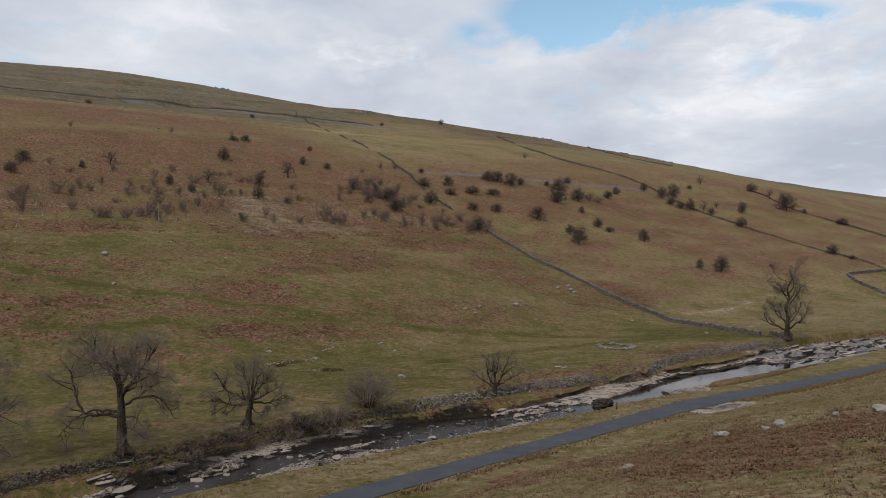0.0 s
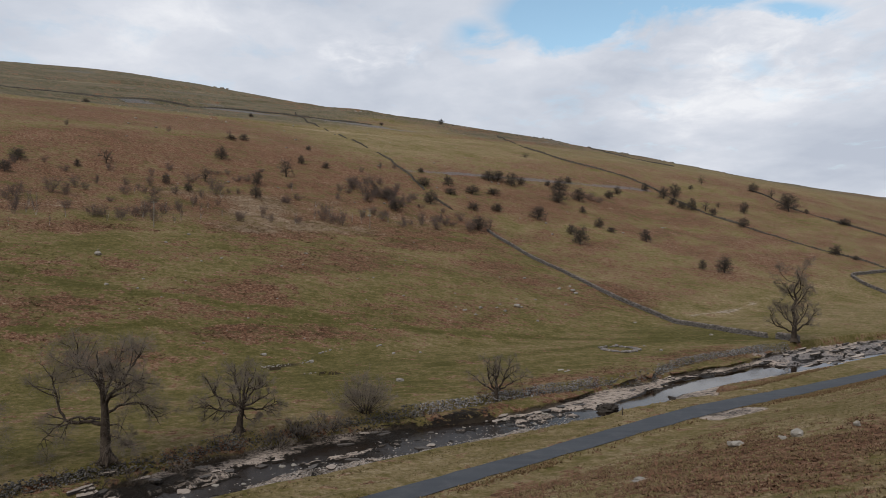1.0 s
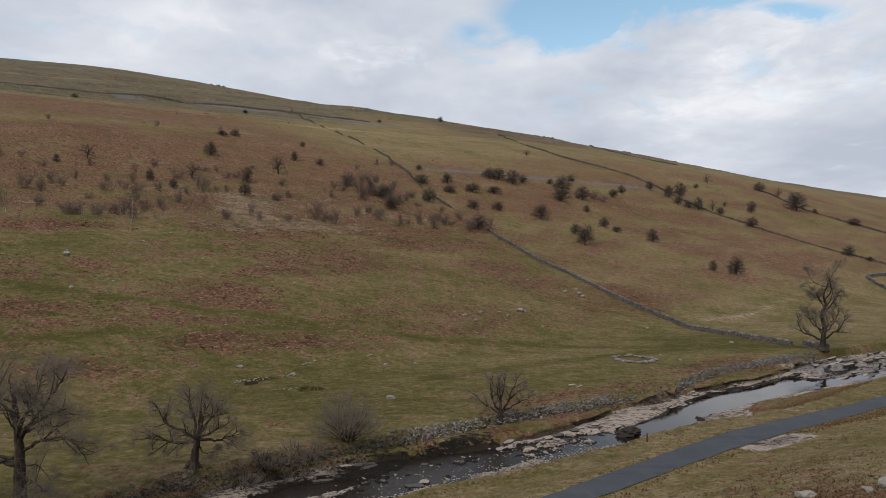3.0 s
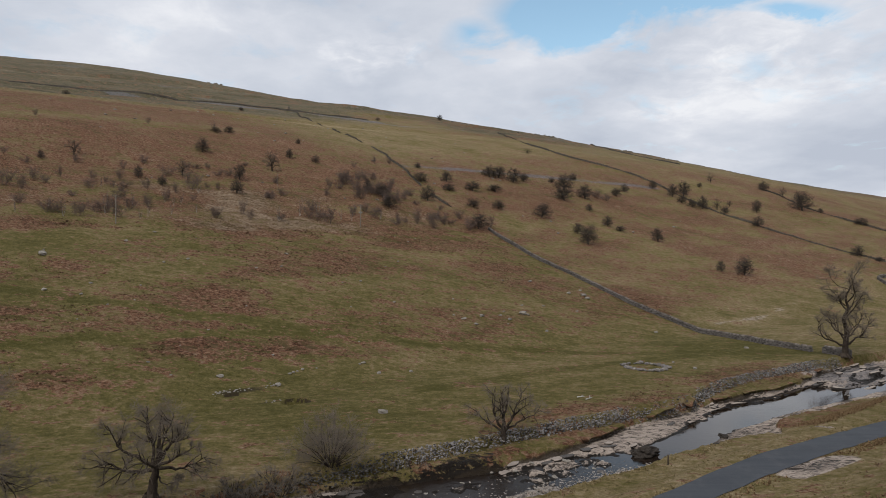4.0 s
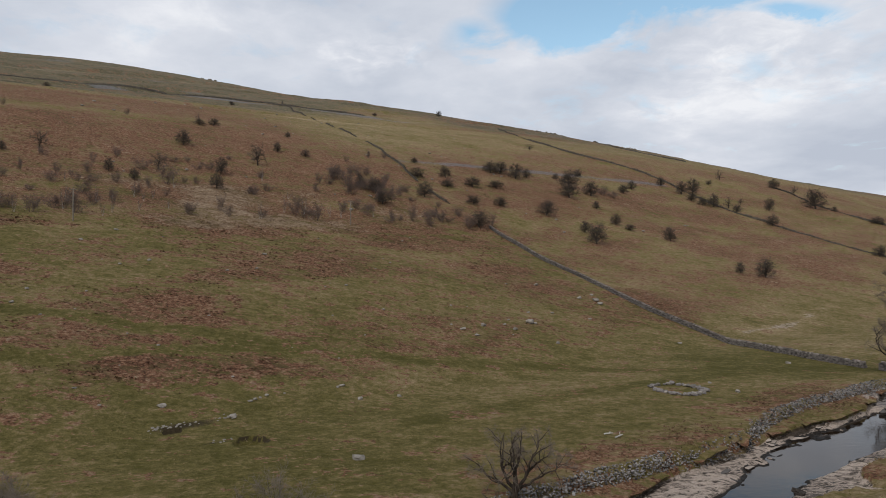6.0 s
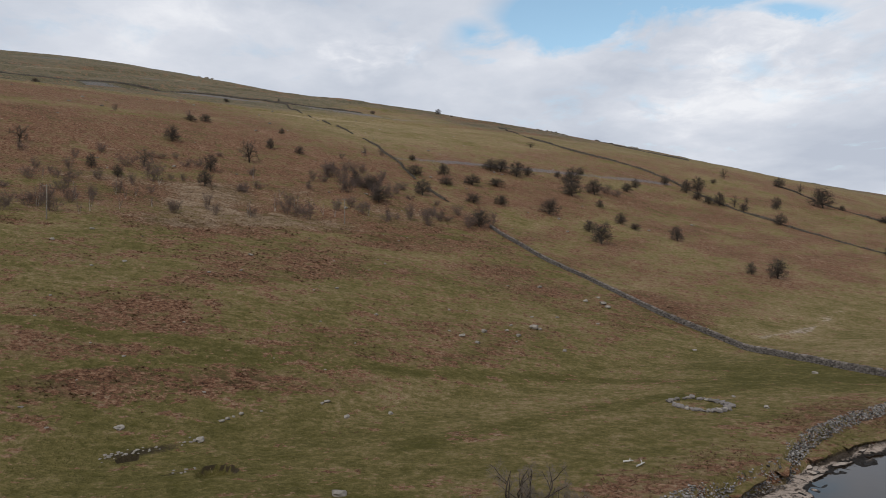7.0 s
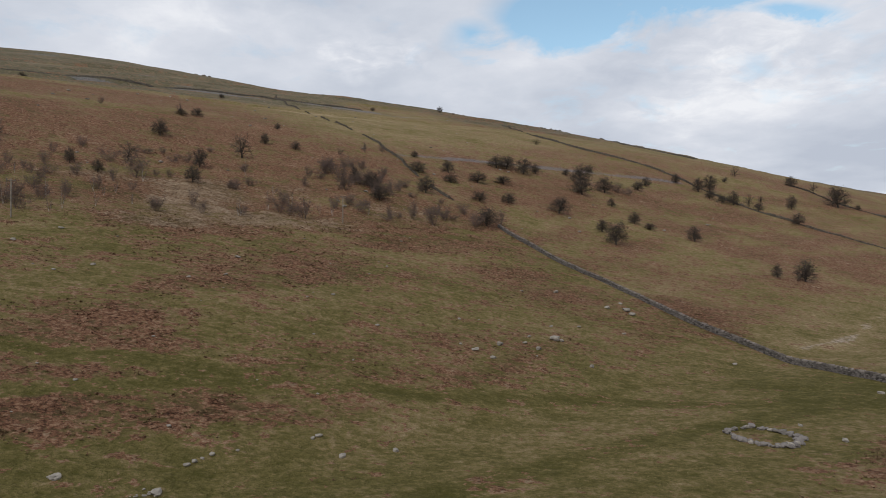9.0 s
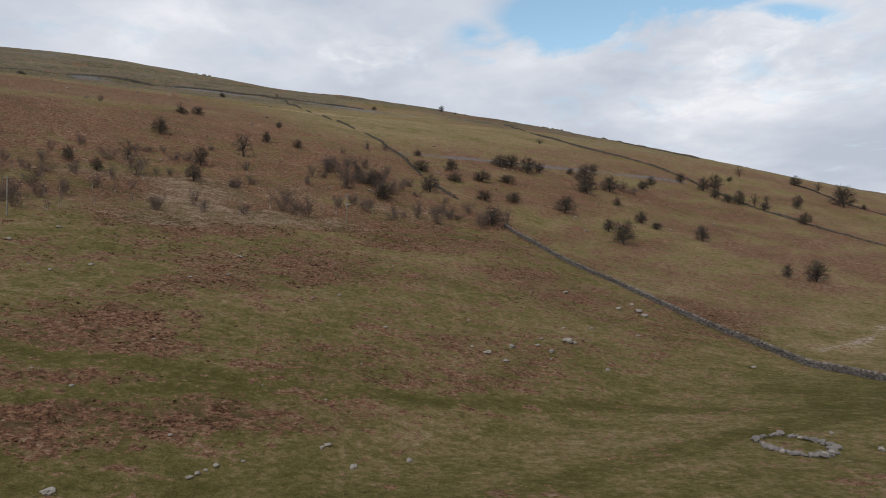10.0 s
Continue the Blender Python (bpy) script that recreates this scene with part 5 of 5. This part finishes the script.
veteran_tree(-0.5, 66.5, "leafless riverside tree with drooping outer branches", 6, ((0, 0, 0), (0.1, 0, 2.2), (0, 0, 4.4), (0.2, 0, 7.0), (0.3, 0, 9.0)), 0.40, (
    (((0, 0, 3.2), (1.6, 0, 4.6), (3.0, 0, 4.4), (4.4, 0, 5.4)), 0.15), (((0, 0, 2.8), (1.8, -0.4, 3.0), (3.6, -0.6, 2.4), (4.6, -0.8, 1.6)), 0.12), (((0, 0, 4.6), (1.3, 0.2, 6.4), (2.0, 0.2, 8.2)), 0.13),
    (((0, 0, 4.4), (-1.4, 0.2, 6.2), (-2.4, 0.2, 8.0)), 0.13), (((0, 0, 3.4), (-1.8, 0.4, 4.2), (-3.8, 0.4, 4.8)), 0.13)), (8, 7, 7), ratio=0.64)


def thicket(u, v, label, seed, tall, wide, stems, counts, material, name="riverside_shrub"):
    """A bare many-stemmed shrub."""
    rng = random.Random(seed)
    bush = tagged(new(name), label, "shrub")
    bush.matrix_basis = pose(*on_ground(u, v, 0.1))
    wood, twigs = Wood(), Wood()
    for _ in range(stems):
        a = rng.uniform(0, 2 * math.pi)
        lean = rng.uniform(0.1, 0.8)
        way = Vector((math.cos(a) * lean * wide / tall, math.sin(a) * lean * wide / tall, 1)).normalized()
        long = tall * rng.uniform(0.6, 1.0)
        pts = bend(rng, Vector((math.cos(a) * 0.35, math.sin(a) * 0.35, 0)), way, long, 6, 0.12, 0.02)
        r = rng.uniform(0.018, 0.05)
        wood.tube(pts, [r * (1 - 0.12 * i) for i in range(7)], 5)
        branch_out(rng, wood, twigs, pts, r, long * 0.8, 0, counts, 0.55, 0.03, 0.24, 0.0085)
    part("stem_clump", wood.mesh("stem_clump", BARK), bush, kind="stuff")
    part("crown", twigs.mesh("crown", material), bush, kind="stuff")
    return bush


thicket(37.2, 63.9, "dense leafless shrub overhanging the bank", 21, 4.6, 9.5, 44, (9, 9), HAZE)
thicket(32.6, 63.6, "low tangle of bare brush on the bank", 28, 2.4, 4.6, 22, (7, 8), HAZE)
thicket(29.5, 63.8, "low tangle of bare brush on the bank", 22, 2.2, 4.2, 20, (7, 8), HAZE)
thicket(26.6, 63.2, "low tangle of bare brush on the bank", 23, 2.0, 4.0, 18, (7, 7), HAZE)
thicket(13.2, 60.6, "low brush at the foot of the big tree", 24, 1.3, 3.2, 18, (5, 5), TWIG)
thicket(10.0, 60.4, "low brush at the foot of the big tree", 25, 1.2, 3.0, 16, (5, 5), TWIG)
brush_rng = random.Random(19)
for i in range(26):
    u = brush_rng.uniform(-3, 48)
    v = float(bank_wall(u)) - brush_rng.uniform(-0.3, 1.8)
    thicket(u, v, "low tangle of bare brush on the bank" if i % 2 else "straggling bare brush at the foot of the bank", 200 + i, brush_rng.uniform(0.7, 1.5), brush_rng.uniform(1.6, 3.2), 10, (5, 6), HAZE)
thicket(57.3, 62.0, "scrubby brush beside the small tree", 26, 1.2, 2.6, 12, (5, 5), TWIG)
thicket(53.4, 62.4, "scrubby brush beside the small tree", 27, 1.0, 2.6, 12, (5, 5), TWIG)


def thorn_model(seed, lean, bare=False):
    """A hawthorn 1 m high and about 1 m wide, to be scaled."""
    rng = random.Random(seed)
    tree = tagged(new("hawthorn"), category="tree")
    stem, boughs, twigs = Wood(), Wood(), Wood()
    trunk = [Vector((0, 0, -0.05)), Vector((0.02, 0.01, 0.10)), Vector((lean * 0.1, 0, 0.24)), Vector((lean * 0.25, 0, 0.46))]
    stem.tube(trunk, [0.04, 0.032, 0.026, 0.014], 6)
    limbs = 11 if bare else 19
    for k in range(limbs):
        a = k * 2.4 + rng.uniform(-0.4, 0.4)
        rise = (k + 0.5) / limbs
        reach = 0.46 * math.sqrt(max(0.05, 1 - (rise * 1.05 - 0.30) ** 2 * 1.9)) * rng.uniform(0.72, 1.06)
        start = trunk[1].lerp(trunk[3], rng.random() * (0.25 + 0.7 * rise))
        end = Vector((math.cos(a) * reach + lean * 0.22 * rise, math.sin(a) * reach, 0.10 + 0.80 * rise * rng.uniform(0.92, 1.05)))
        pts = [start.lerp(end, t) + Vector((rng.gauss(0, 0.02), rng.gauss(0, 0.02), 0.05 * math.sin(3.14 * t) + rng.gauss(0, 0.012))) for t in (0, 0.2, 0.4, 0.6, 0.8, 1.0)]
        boughs.tube(pts, [0.016, 0.013, 0.011, 0.009, 0.006, 0.004], 4)
        branch_out(rng, boughs, twigs, pts, 0.007, 0.34, 0, (8, 5) if bare else (4, 3), 0.62, 0.03, 0.3, 0.0040, (0.4, 1.4))
        for _ in range(0 if bare else 64):
            c = pts[rng.choice((2, 3, 4, 4, 5, 5))] + Vector((rng.gauss(0, 0.07), rng.gauss(0, 0.07), rng.gauss(0, 0.06)))
            way = Vector((rng.gauss(0, 1), rng.gauss(0, 1), rng.gauss(0.3, 0.8))).normalized() * rng.uniform(0.05, 0.12)
            twigs.tube([c, c + way], [0.0052, 0.0028], 3)
    part("trunk", stem.mesh("trunk", THORN if not bare else BARK), tree)
    part("branchwork", boughs.mesh("branchwork", THORN if not bare else BARK), tree, kind="stuff")
    part("crown", twigs.mesh("crown", THORN if not bare else TWIG), tree, kind="stuff")
    return tree


def scrub_model(seed, birch):
    """A bare bush or a birch sapling 1 m high, to be scaled."""
    rng = random.Random(seed)
    tree = tagged(new("birch_sapling" if birch else "scrub_bush"), category="tree" if birch else "shrub")
    stem, twigs = Wood(), Wood()
    for k in range(2 if birch else 7):
        a = k * 2.4 + rng.uniform(-0.5, 0.5)
        lean = 0.08 if birch else rng.uniform(0.15, 0.6)
        pts = bend(rng, Vector((0.04 * math.cos(a), 0.04 * math.sin(a), -0.05)), Vector((math.cos(a) * lean, math.sin(a) * lean, 1)), rng.uniform(0.7, 1.0), 6, 0.12, 0.02)
        stem.tube(pts, [(0.015 if birch else 0.008) * (1 - 0.14 * i) for i in range(7)], 4)
        for _ in range(90 if birch else 75):
            t = rng.uniform(1.5, 6)
            i = min(int(t), 5)
            c = pts[i].lerp(pts[i + 1], t - i) + Vector((rng.gauss(0, 0.05), rng.gauss(0, 0.05), rng.gauss(0, 0.04))) * (1.0 if birch else 1.7)
            way = Vector((rng.gauss(0, 0.6), rng.gauss(0, 0.6), rng.gauss(0.7, 0.5))).normalized() * rng.uniform(0.08, 0.17)
            twigs.tube([c, c + way], [0.0046, 0.0026], 3)
    part("stem_clump", stem.mesh("stem_clump", BIRCH if birch else PURPLE), tree, kind="stuff")
    part("crown", twigs.mesh("crown", PURPLE), tree, kind="stuff")
    return tree


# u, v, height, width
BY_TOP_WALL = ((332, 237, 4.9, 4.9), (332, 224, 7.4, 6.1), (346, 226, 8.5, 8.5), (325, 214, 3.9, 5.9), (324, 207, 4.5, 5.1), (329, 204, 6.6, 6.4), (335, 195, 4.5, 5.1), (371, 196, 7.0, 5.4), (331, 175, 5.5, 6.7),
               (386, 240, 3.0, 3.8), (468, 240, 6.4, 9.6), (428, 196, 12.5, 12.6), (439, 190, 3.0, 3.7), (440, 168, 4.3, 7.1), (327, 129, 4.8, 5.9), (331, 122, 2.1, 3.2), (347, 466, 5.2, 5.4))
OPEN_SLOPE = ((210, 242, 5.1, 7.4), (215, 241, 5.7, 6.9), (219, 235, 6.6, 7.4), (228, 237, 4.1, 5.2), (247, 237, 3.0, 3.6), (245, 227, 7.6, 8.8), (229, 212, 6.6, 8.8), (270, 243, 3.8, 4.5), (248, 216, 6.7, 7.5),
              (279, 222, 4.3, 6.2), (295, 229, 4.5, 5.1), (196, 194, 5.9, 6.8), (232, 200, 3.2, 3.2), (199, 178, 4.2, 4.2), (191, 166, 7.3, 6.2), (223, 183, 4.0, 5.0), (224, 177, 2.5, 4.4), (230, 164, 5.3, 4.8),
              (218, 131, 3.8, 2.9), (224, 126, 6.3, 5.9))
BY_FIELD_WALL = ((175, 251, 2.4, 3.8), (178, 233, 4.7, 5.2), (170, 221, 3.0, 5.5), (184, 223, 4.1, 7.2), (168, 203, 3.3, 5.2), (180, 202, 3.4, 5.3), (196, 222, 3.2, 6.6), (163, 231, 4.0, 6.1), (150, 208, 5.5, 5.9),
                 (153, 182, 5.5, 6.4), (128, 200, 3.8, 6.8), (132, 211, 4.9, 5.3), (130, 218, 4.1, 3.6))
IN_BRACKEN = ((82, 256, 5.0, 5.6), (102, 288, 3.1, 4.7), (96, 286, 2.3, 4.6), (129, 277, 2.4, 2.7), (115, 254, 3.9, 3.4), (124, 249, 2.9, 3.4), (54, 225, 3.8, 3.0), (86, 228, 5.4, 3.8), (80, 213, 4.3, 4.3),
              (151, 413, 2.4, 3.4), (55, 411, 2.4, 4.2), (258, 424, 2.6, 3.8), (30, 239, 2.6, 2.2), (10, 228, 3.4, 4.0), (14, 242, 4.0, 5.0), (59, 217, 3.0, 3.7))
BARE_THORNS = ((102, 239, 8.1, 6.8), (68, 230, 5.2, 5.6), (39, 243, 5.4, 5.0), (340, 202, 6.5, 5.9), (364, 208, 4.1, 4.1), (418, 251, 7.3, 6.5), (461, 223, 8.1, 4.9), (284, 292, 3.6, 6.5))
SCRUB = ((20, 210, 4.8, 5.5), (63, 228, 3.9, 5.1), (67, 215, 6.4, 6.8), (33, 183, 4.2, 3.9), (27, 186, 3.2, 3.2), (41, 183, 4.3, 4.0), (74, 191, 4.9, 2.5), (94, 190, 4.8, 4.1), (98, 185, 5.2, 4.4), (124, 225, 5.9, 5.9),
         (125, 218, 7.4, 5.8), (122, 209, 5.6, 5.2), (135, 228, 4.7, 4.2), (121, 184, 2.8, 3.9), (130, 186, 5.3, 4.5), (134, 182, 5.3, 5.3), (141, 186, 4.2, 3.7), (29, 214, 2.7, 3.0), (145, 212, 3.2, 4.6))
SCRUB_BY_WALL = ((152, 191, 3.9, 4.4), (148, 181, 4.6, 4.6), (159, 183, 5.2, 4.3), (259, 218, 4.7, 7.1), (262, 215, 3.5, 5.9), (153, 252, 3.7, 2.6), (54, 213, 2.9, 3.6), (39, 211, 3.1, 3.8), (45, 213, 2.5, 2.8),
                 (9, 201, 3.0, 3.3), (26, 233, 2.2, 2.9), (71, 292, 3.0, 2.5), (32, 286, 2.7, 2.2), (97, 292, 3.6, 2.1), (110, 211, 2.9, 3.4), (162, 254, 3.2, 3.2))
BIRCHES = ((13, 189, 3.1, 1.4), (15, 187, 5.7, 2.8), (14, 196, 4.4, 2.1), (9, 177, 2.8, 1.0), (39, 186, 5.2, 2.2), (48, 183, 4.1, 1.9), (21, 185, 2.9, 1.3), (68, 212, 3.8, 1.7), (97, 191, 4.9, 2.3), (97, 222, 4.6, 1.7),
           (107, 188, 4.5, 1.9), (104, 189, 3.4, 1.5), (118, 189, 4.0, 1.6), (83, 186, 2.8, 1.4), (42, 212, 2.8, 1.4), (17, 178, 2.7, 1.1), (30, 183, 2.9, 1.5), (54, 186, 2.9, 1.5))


def plant(models, places, label, group, seed):
    """Stands copies of the models in their places, the first use taking the model itself."""
    rng = random.Random(seed)
    for i, (u, v, tall, wide) in enumerate(places):
        m = pose(*on_ground(u, v, 0.05), 0, 0, rng.uniform(0, 360)) @ Matrix.Diagonal((wide * rng.uniform(1.05, 1.2), wide * rng.uniform(0.95, 1.15), tall * 1.1, 1))
        model = models[i % len(models)]
        ob = copy_thing(model, m)
        size = "tall" if tall > 6 else "low" if tall < 3.4 else ""
        tagged(ob, (size + " " + label).strip(), group=group)


thorns = [thorn_model(s, l) for s, l in ((101, 0.1), (102, 0.5), (103, -0.2), (104, 0.3), (105, 0.0))]
bare_thorns = [thorn_model(s, 0.3, True) for s in (111, 112)]
scrubs = [scrub_model(s, False) for s in (121, 122, 123)]
birches = [scrub_model(s, True) for s in (131, 132)]
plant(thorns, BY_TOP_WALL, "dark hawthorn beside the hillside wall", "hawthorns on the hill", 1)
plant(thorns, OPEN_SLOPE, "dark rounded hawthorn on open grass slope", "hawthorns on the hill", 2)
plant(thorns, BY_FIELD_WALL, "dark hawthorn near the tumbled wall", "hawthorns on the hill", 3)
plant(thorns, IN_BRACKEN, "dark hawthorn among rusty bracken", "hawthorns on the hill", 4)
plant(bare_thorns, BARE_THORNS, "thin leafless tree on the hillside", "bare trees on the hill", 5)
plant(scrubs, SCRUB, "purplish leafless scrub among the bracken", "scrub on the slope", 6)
young = random.Random(44)
THICKET = [(young.uniform(0, 150), 186 + 60 * young.random() ** 1.5, young.uniform(1.6, 4.2), young.uniform(2.0, 4.6)) for _ in range(74)]
THICKET += [(young.gauss(128, 8), young.gauss(212, 10), young.uniform(2.5, 5.5), young.uniform(3, 5)) for _ in range(16)]
plant(scrubs, THICKET, "hazy leafless scrub on the bracken bank", "scrub on the slope", 9)
plant(birches, [(young.uniform(4, 140), young.uniform(180, 205), young.uniform(2.2, 4.6), young.uniform(1.2, 2.2)) for _ in range(12)], "slender birch sapling with a white stem", "birch saplings on the slope", 10)
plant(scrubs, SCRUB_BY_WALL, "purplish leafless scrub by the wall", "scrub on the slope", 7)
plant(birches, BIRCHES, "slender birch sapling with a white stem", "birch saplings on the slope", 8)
for model in thorns + bare_thorns + scrubs + birches:
    for ob in (*model.children_recursive, model):
        bpy.data.objects.remove(ob)


def power_pole(u, v):
    pole = tagged(new("power_pole"), "weathered wooden power pole with a short crossarm", "pole", "power poles")
    pole.matrix_basis = pose(*on_ground(u, v, 0.3), 0, 0, 37)
    shaft, arm = Wood(), Wood()
    shaft.tube([Vector((0, 0, 0)), Vector((0, 0, 3.5)), Vector((0, 0, 7.0))], [0.12, 0.11, 0.09], 10)
    arm.tube([Vector((-0.75, 0, 6.7)), Vector((0, 0, 6.7)), Vector((0.75, 0, 6.7))], [0.07, 0.07, 0.07], 6)
    part("shaft", shaft.mesh("shaft", WOOD), pole)
    part("crossarm", arm.mesh("crossarm", WOOD), pole)
    for x in (-0.65, 0.0, 0.65):
        pin = Wood()
        pin.tube([Vector((x, 0, 6.75)), Vector((x, 0, 6.9)), Vector((x, 0, 7.02))], [0.03, 0.06, 0.04], 8)
        part("insulator", pin.mesh("insulator", FARSTONE), pole, "dark insulator on its pin")


def bleached_limb(u, v, long, turn, label):
    rng = random.Random(int(u * 10))
    log = tagged(new("fallen_limb"), label, "fallen branch", "fallen limbs on the bank")
    log.matrix_basis = pose(*on_ground(u, v, -0.08), 0, 0, turn)
    wood, stub = Wood(), Wood()
    wood.tube(bend(rng, Vector((-long / 2, 0, 0.05)), Vector((1, 0, 0)), long, 6, 0.06, 0.0), [0.085, 0.08, 0.075, 0.07, 0.06, 0.05, 0.03], 7)
    stub.tube(bend(rng, Vector((0.1, 0, 0.1)), Vector((0.6, 0.7, 0.25)), long * 0.35, 3, 0.08, 0.0), [0.06, 0.05, 0.04, 0.03], 5)
    part("stem", wood.mesh("stem", BIRCH), log)
    part("side_branch", stub.mesh("side_branch", BIRCH), log)


bleached_limb(73.6, 66.8, 1.5, 40, "bleached fallen limb lying on the bank top")
bleached_limb(73.4, 68.0, 1.0, 15, "short bleached branch lying in the grass")


def marker_post(u, v):
    post = tagged(new("marker_post"), "short dark wooden post on the grass verge", "post")
    post.matrix_basis = pose(*on_ground(u, v, 0.15))
    wood = Wood()
    wood.tube([Vector((0, 0, 0)), Vector((0.01, 0, 0.5)), Vector((0.02, 0.01, 1.05)), Vector((0.02, 0.01, 1.1))], [0.07, 0.065, 0.06, 0.03], 8)
    part("shaft", wood.mesh("shaft", BARK), post)


marker_post(64.0, 49.6)
power_pole(39.8, 177.0)
power_pole(107.0, 182.5)


# ------------------------------------------------------------------ tussocks and bracken
def tufts(name, label, material, want, runs, size, lean, seed, squash=1.0):
    """Low clumps of blades, five blades each, scattered where they grow."""
    rng = np.random.default_rng(seed)
    us, vs = [], []
    for (u0, u1, v0, v1), count in runs:
        u, v = rng.uniform(u0, u1, count), rng.uniform(v0, v1, count)
        z = height(u, v)
        keep = rng.random(count) < want(cover(u, v, z), u, v)
        us.append(u[keep])
        vs.append(v[keep])
    u, v = np.concatenate(us), np.concatenate(vs)
    z = height(u, v)
    x, y = world_xy(u, v)
    n, blades = len(u), 5
    grow = size * rng.uniform(0.5, 1.3, n)
    verts = np.zeros((n, blades, 3, 3))
    for b in range(blades):
        a = rng.uniform(0, 2 * np.pi, n)
        w = grow * rng.uniform(0.25, 0.5, n)
        out = grow * lean * rng.uniform(0.4, 1.2, n)
        tall = grow * squash * rng.uniform(0.5, 1.0, n)
        c, s = np.cos(a), np.sin(a)
        verts[:, b, 0] = np.stack([x - s * w, y + c * w, z - 0.05], -1)
        verts[:, b, 1] = np.stack([x + s * w, y - c * w, z - 0.05], -1)
        verts[:, b, 2] = np.stack([x + c * out, y + s * out, z + tall], -1)
    k = n * blades
    me = bpy.data.meshes.new(name)
    me.vertices.add(k * 3)
    me.vertices.foreach_set("co", verts.ravel())
    me.loops.add(k * 3)
    me.loops.foreach_set("vertex_index", np.arange(k * 3))
    me.polygons.add(k)
    me.polygons.foreach_set("loop_start", np.arange(0, k * 3, 3))
    me.update(calc_edges=True)
    me.materials.append(material)
    return tagged(new(name, me), label, "grass", kind="stuff")


DARKFERN = tuft_material("dark_bracken_fronds", (0.072, 0.041, 0.027), (0.180, 0.100, 0.062))


def clumped(u, v, size, seed):
    """1 in scattered clumps of that size, 0 between them."""
    return smooth(0.05, 0.35, rumple(u, v, size, seed, 2))


tufts("bracken_litter", "collapsed rusty dead bracken on the slopes", FERN, lambda c, u, v: np.clip(c["bracken"] * 1.3 - 0.4, 0, 0.6) * (c["rock"] < 0.3) * (0.25 + 0.75 * clumped(u, v, 1.6, 111)),
      (((20, 75, 5, 36), 60000), ((0, 130, 60, 75), 40000), ((0, 160, 96, 185), 90000)), 0.14, 1.5, 3)
tufts("bracken_clumps", "dark flattened clumps of dead bracken", DARKFERN, lambda c, u, v: np.clip(c["bracken"] * 0.9 - 0.12, 0, 0.5) * (c["rock"] < 0.3) * (c["lush"] < 0.8) * clumped(u, v, 1.3, 112),
      (((20, 75, 5, 36), 26000), ((0, 130, 62, 98), 24000), ((0, 160, 98, 180), 90000), ((20, 330, 172, 260), 60000)), 0.22, 1.5, 5, 0.7)
tufts("tussock_grass", "coarse pale tussock grass", SEDGE, lambda c, u, v: np.clip(c["straw"] * 0.9 - 0.1, 0, 1) * (c["rock"] < 0.3) * (np.abs(v - road_mid(u)) > road_half(u) + 0.3),
      (((10, 110, 5, 53), 46000), ((0, 150, 62, 120), 30000)), 0.13, 0.8, 4)
VERGE = tuft_material("verge_grass", (0.130, 0.100, 0.045), (0.31, 0.24, 0.13))
tufts("verge_grass", "rank grass along the lane and the water", VERGE, lambda c, u, v: np.maximum(np.exp(-((np.abs(v - road_mid(u)) - road_half(u) - 0.3) / 0.35) ** 2) * smooth(-0.3, 0.5, rumple(u, v, 3, 97, 2)), 0.6 * np.exp(-((v - water_near(u) + 1.5) / 0.5) ** 2)) * (c["rock"] < 0.3),
      (((10, 140, 35, 53), 60000),), 0.15, 0.8, 9)
RANK = tuft_material("rank_brown_grass", (0.115, 0.072, 0.038), (0.27, 0.185, 0.105))


def rank_places(c, u, v):
    """Along the uphill edge of the lane and on the turf island by the pool."""
    gap = road_mid(u) - road_half(u) - v
    edge = np.exp(-((gap - 0.75 - 0.9 * smooth(78, 92, u)) / (0.5 + 0.4 * smooth(78, 92, u))) ** 2) * np.clip(0.15 + smooth(76, 84, u) + smooth(0.1, 0.5, rumple(u, v, 5, 121, 2)), 0, 1)
    island = turf_island(u, v) * smooth(84, 87, u) * (1 - smooth(106, 113, u)) * smooth(44.6, 45.6, v)
    return np.maximum(edge, island) * (c["rock"] < 0.5) * (gap > 0.2 - 9 * (v > 44))


tufts("rank_grass", "tall dead brown grass by the lane and on the turf island", RANK, rank_places, (((20, 140, 33, 53), 90000),), 0.19, 0.7, 10, 1.2)
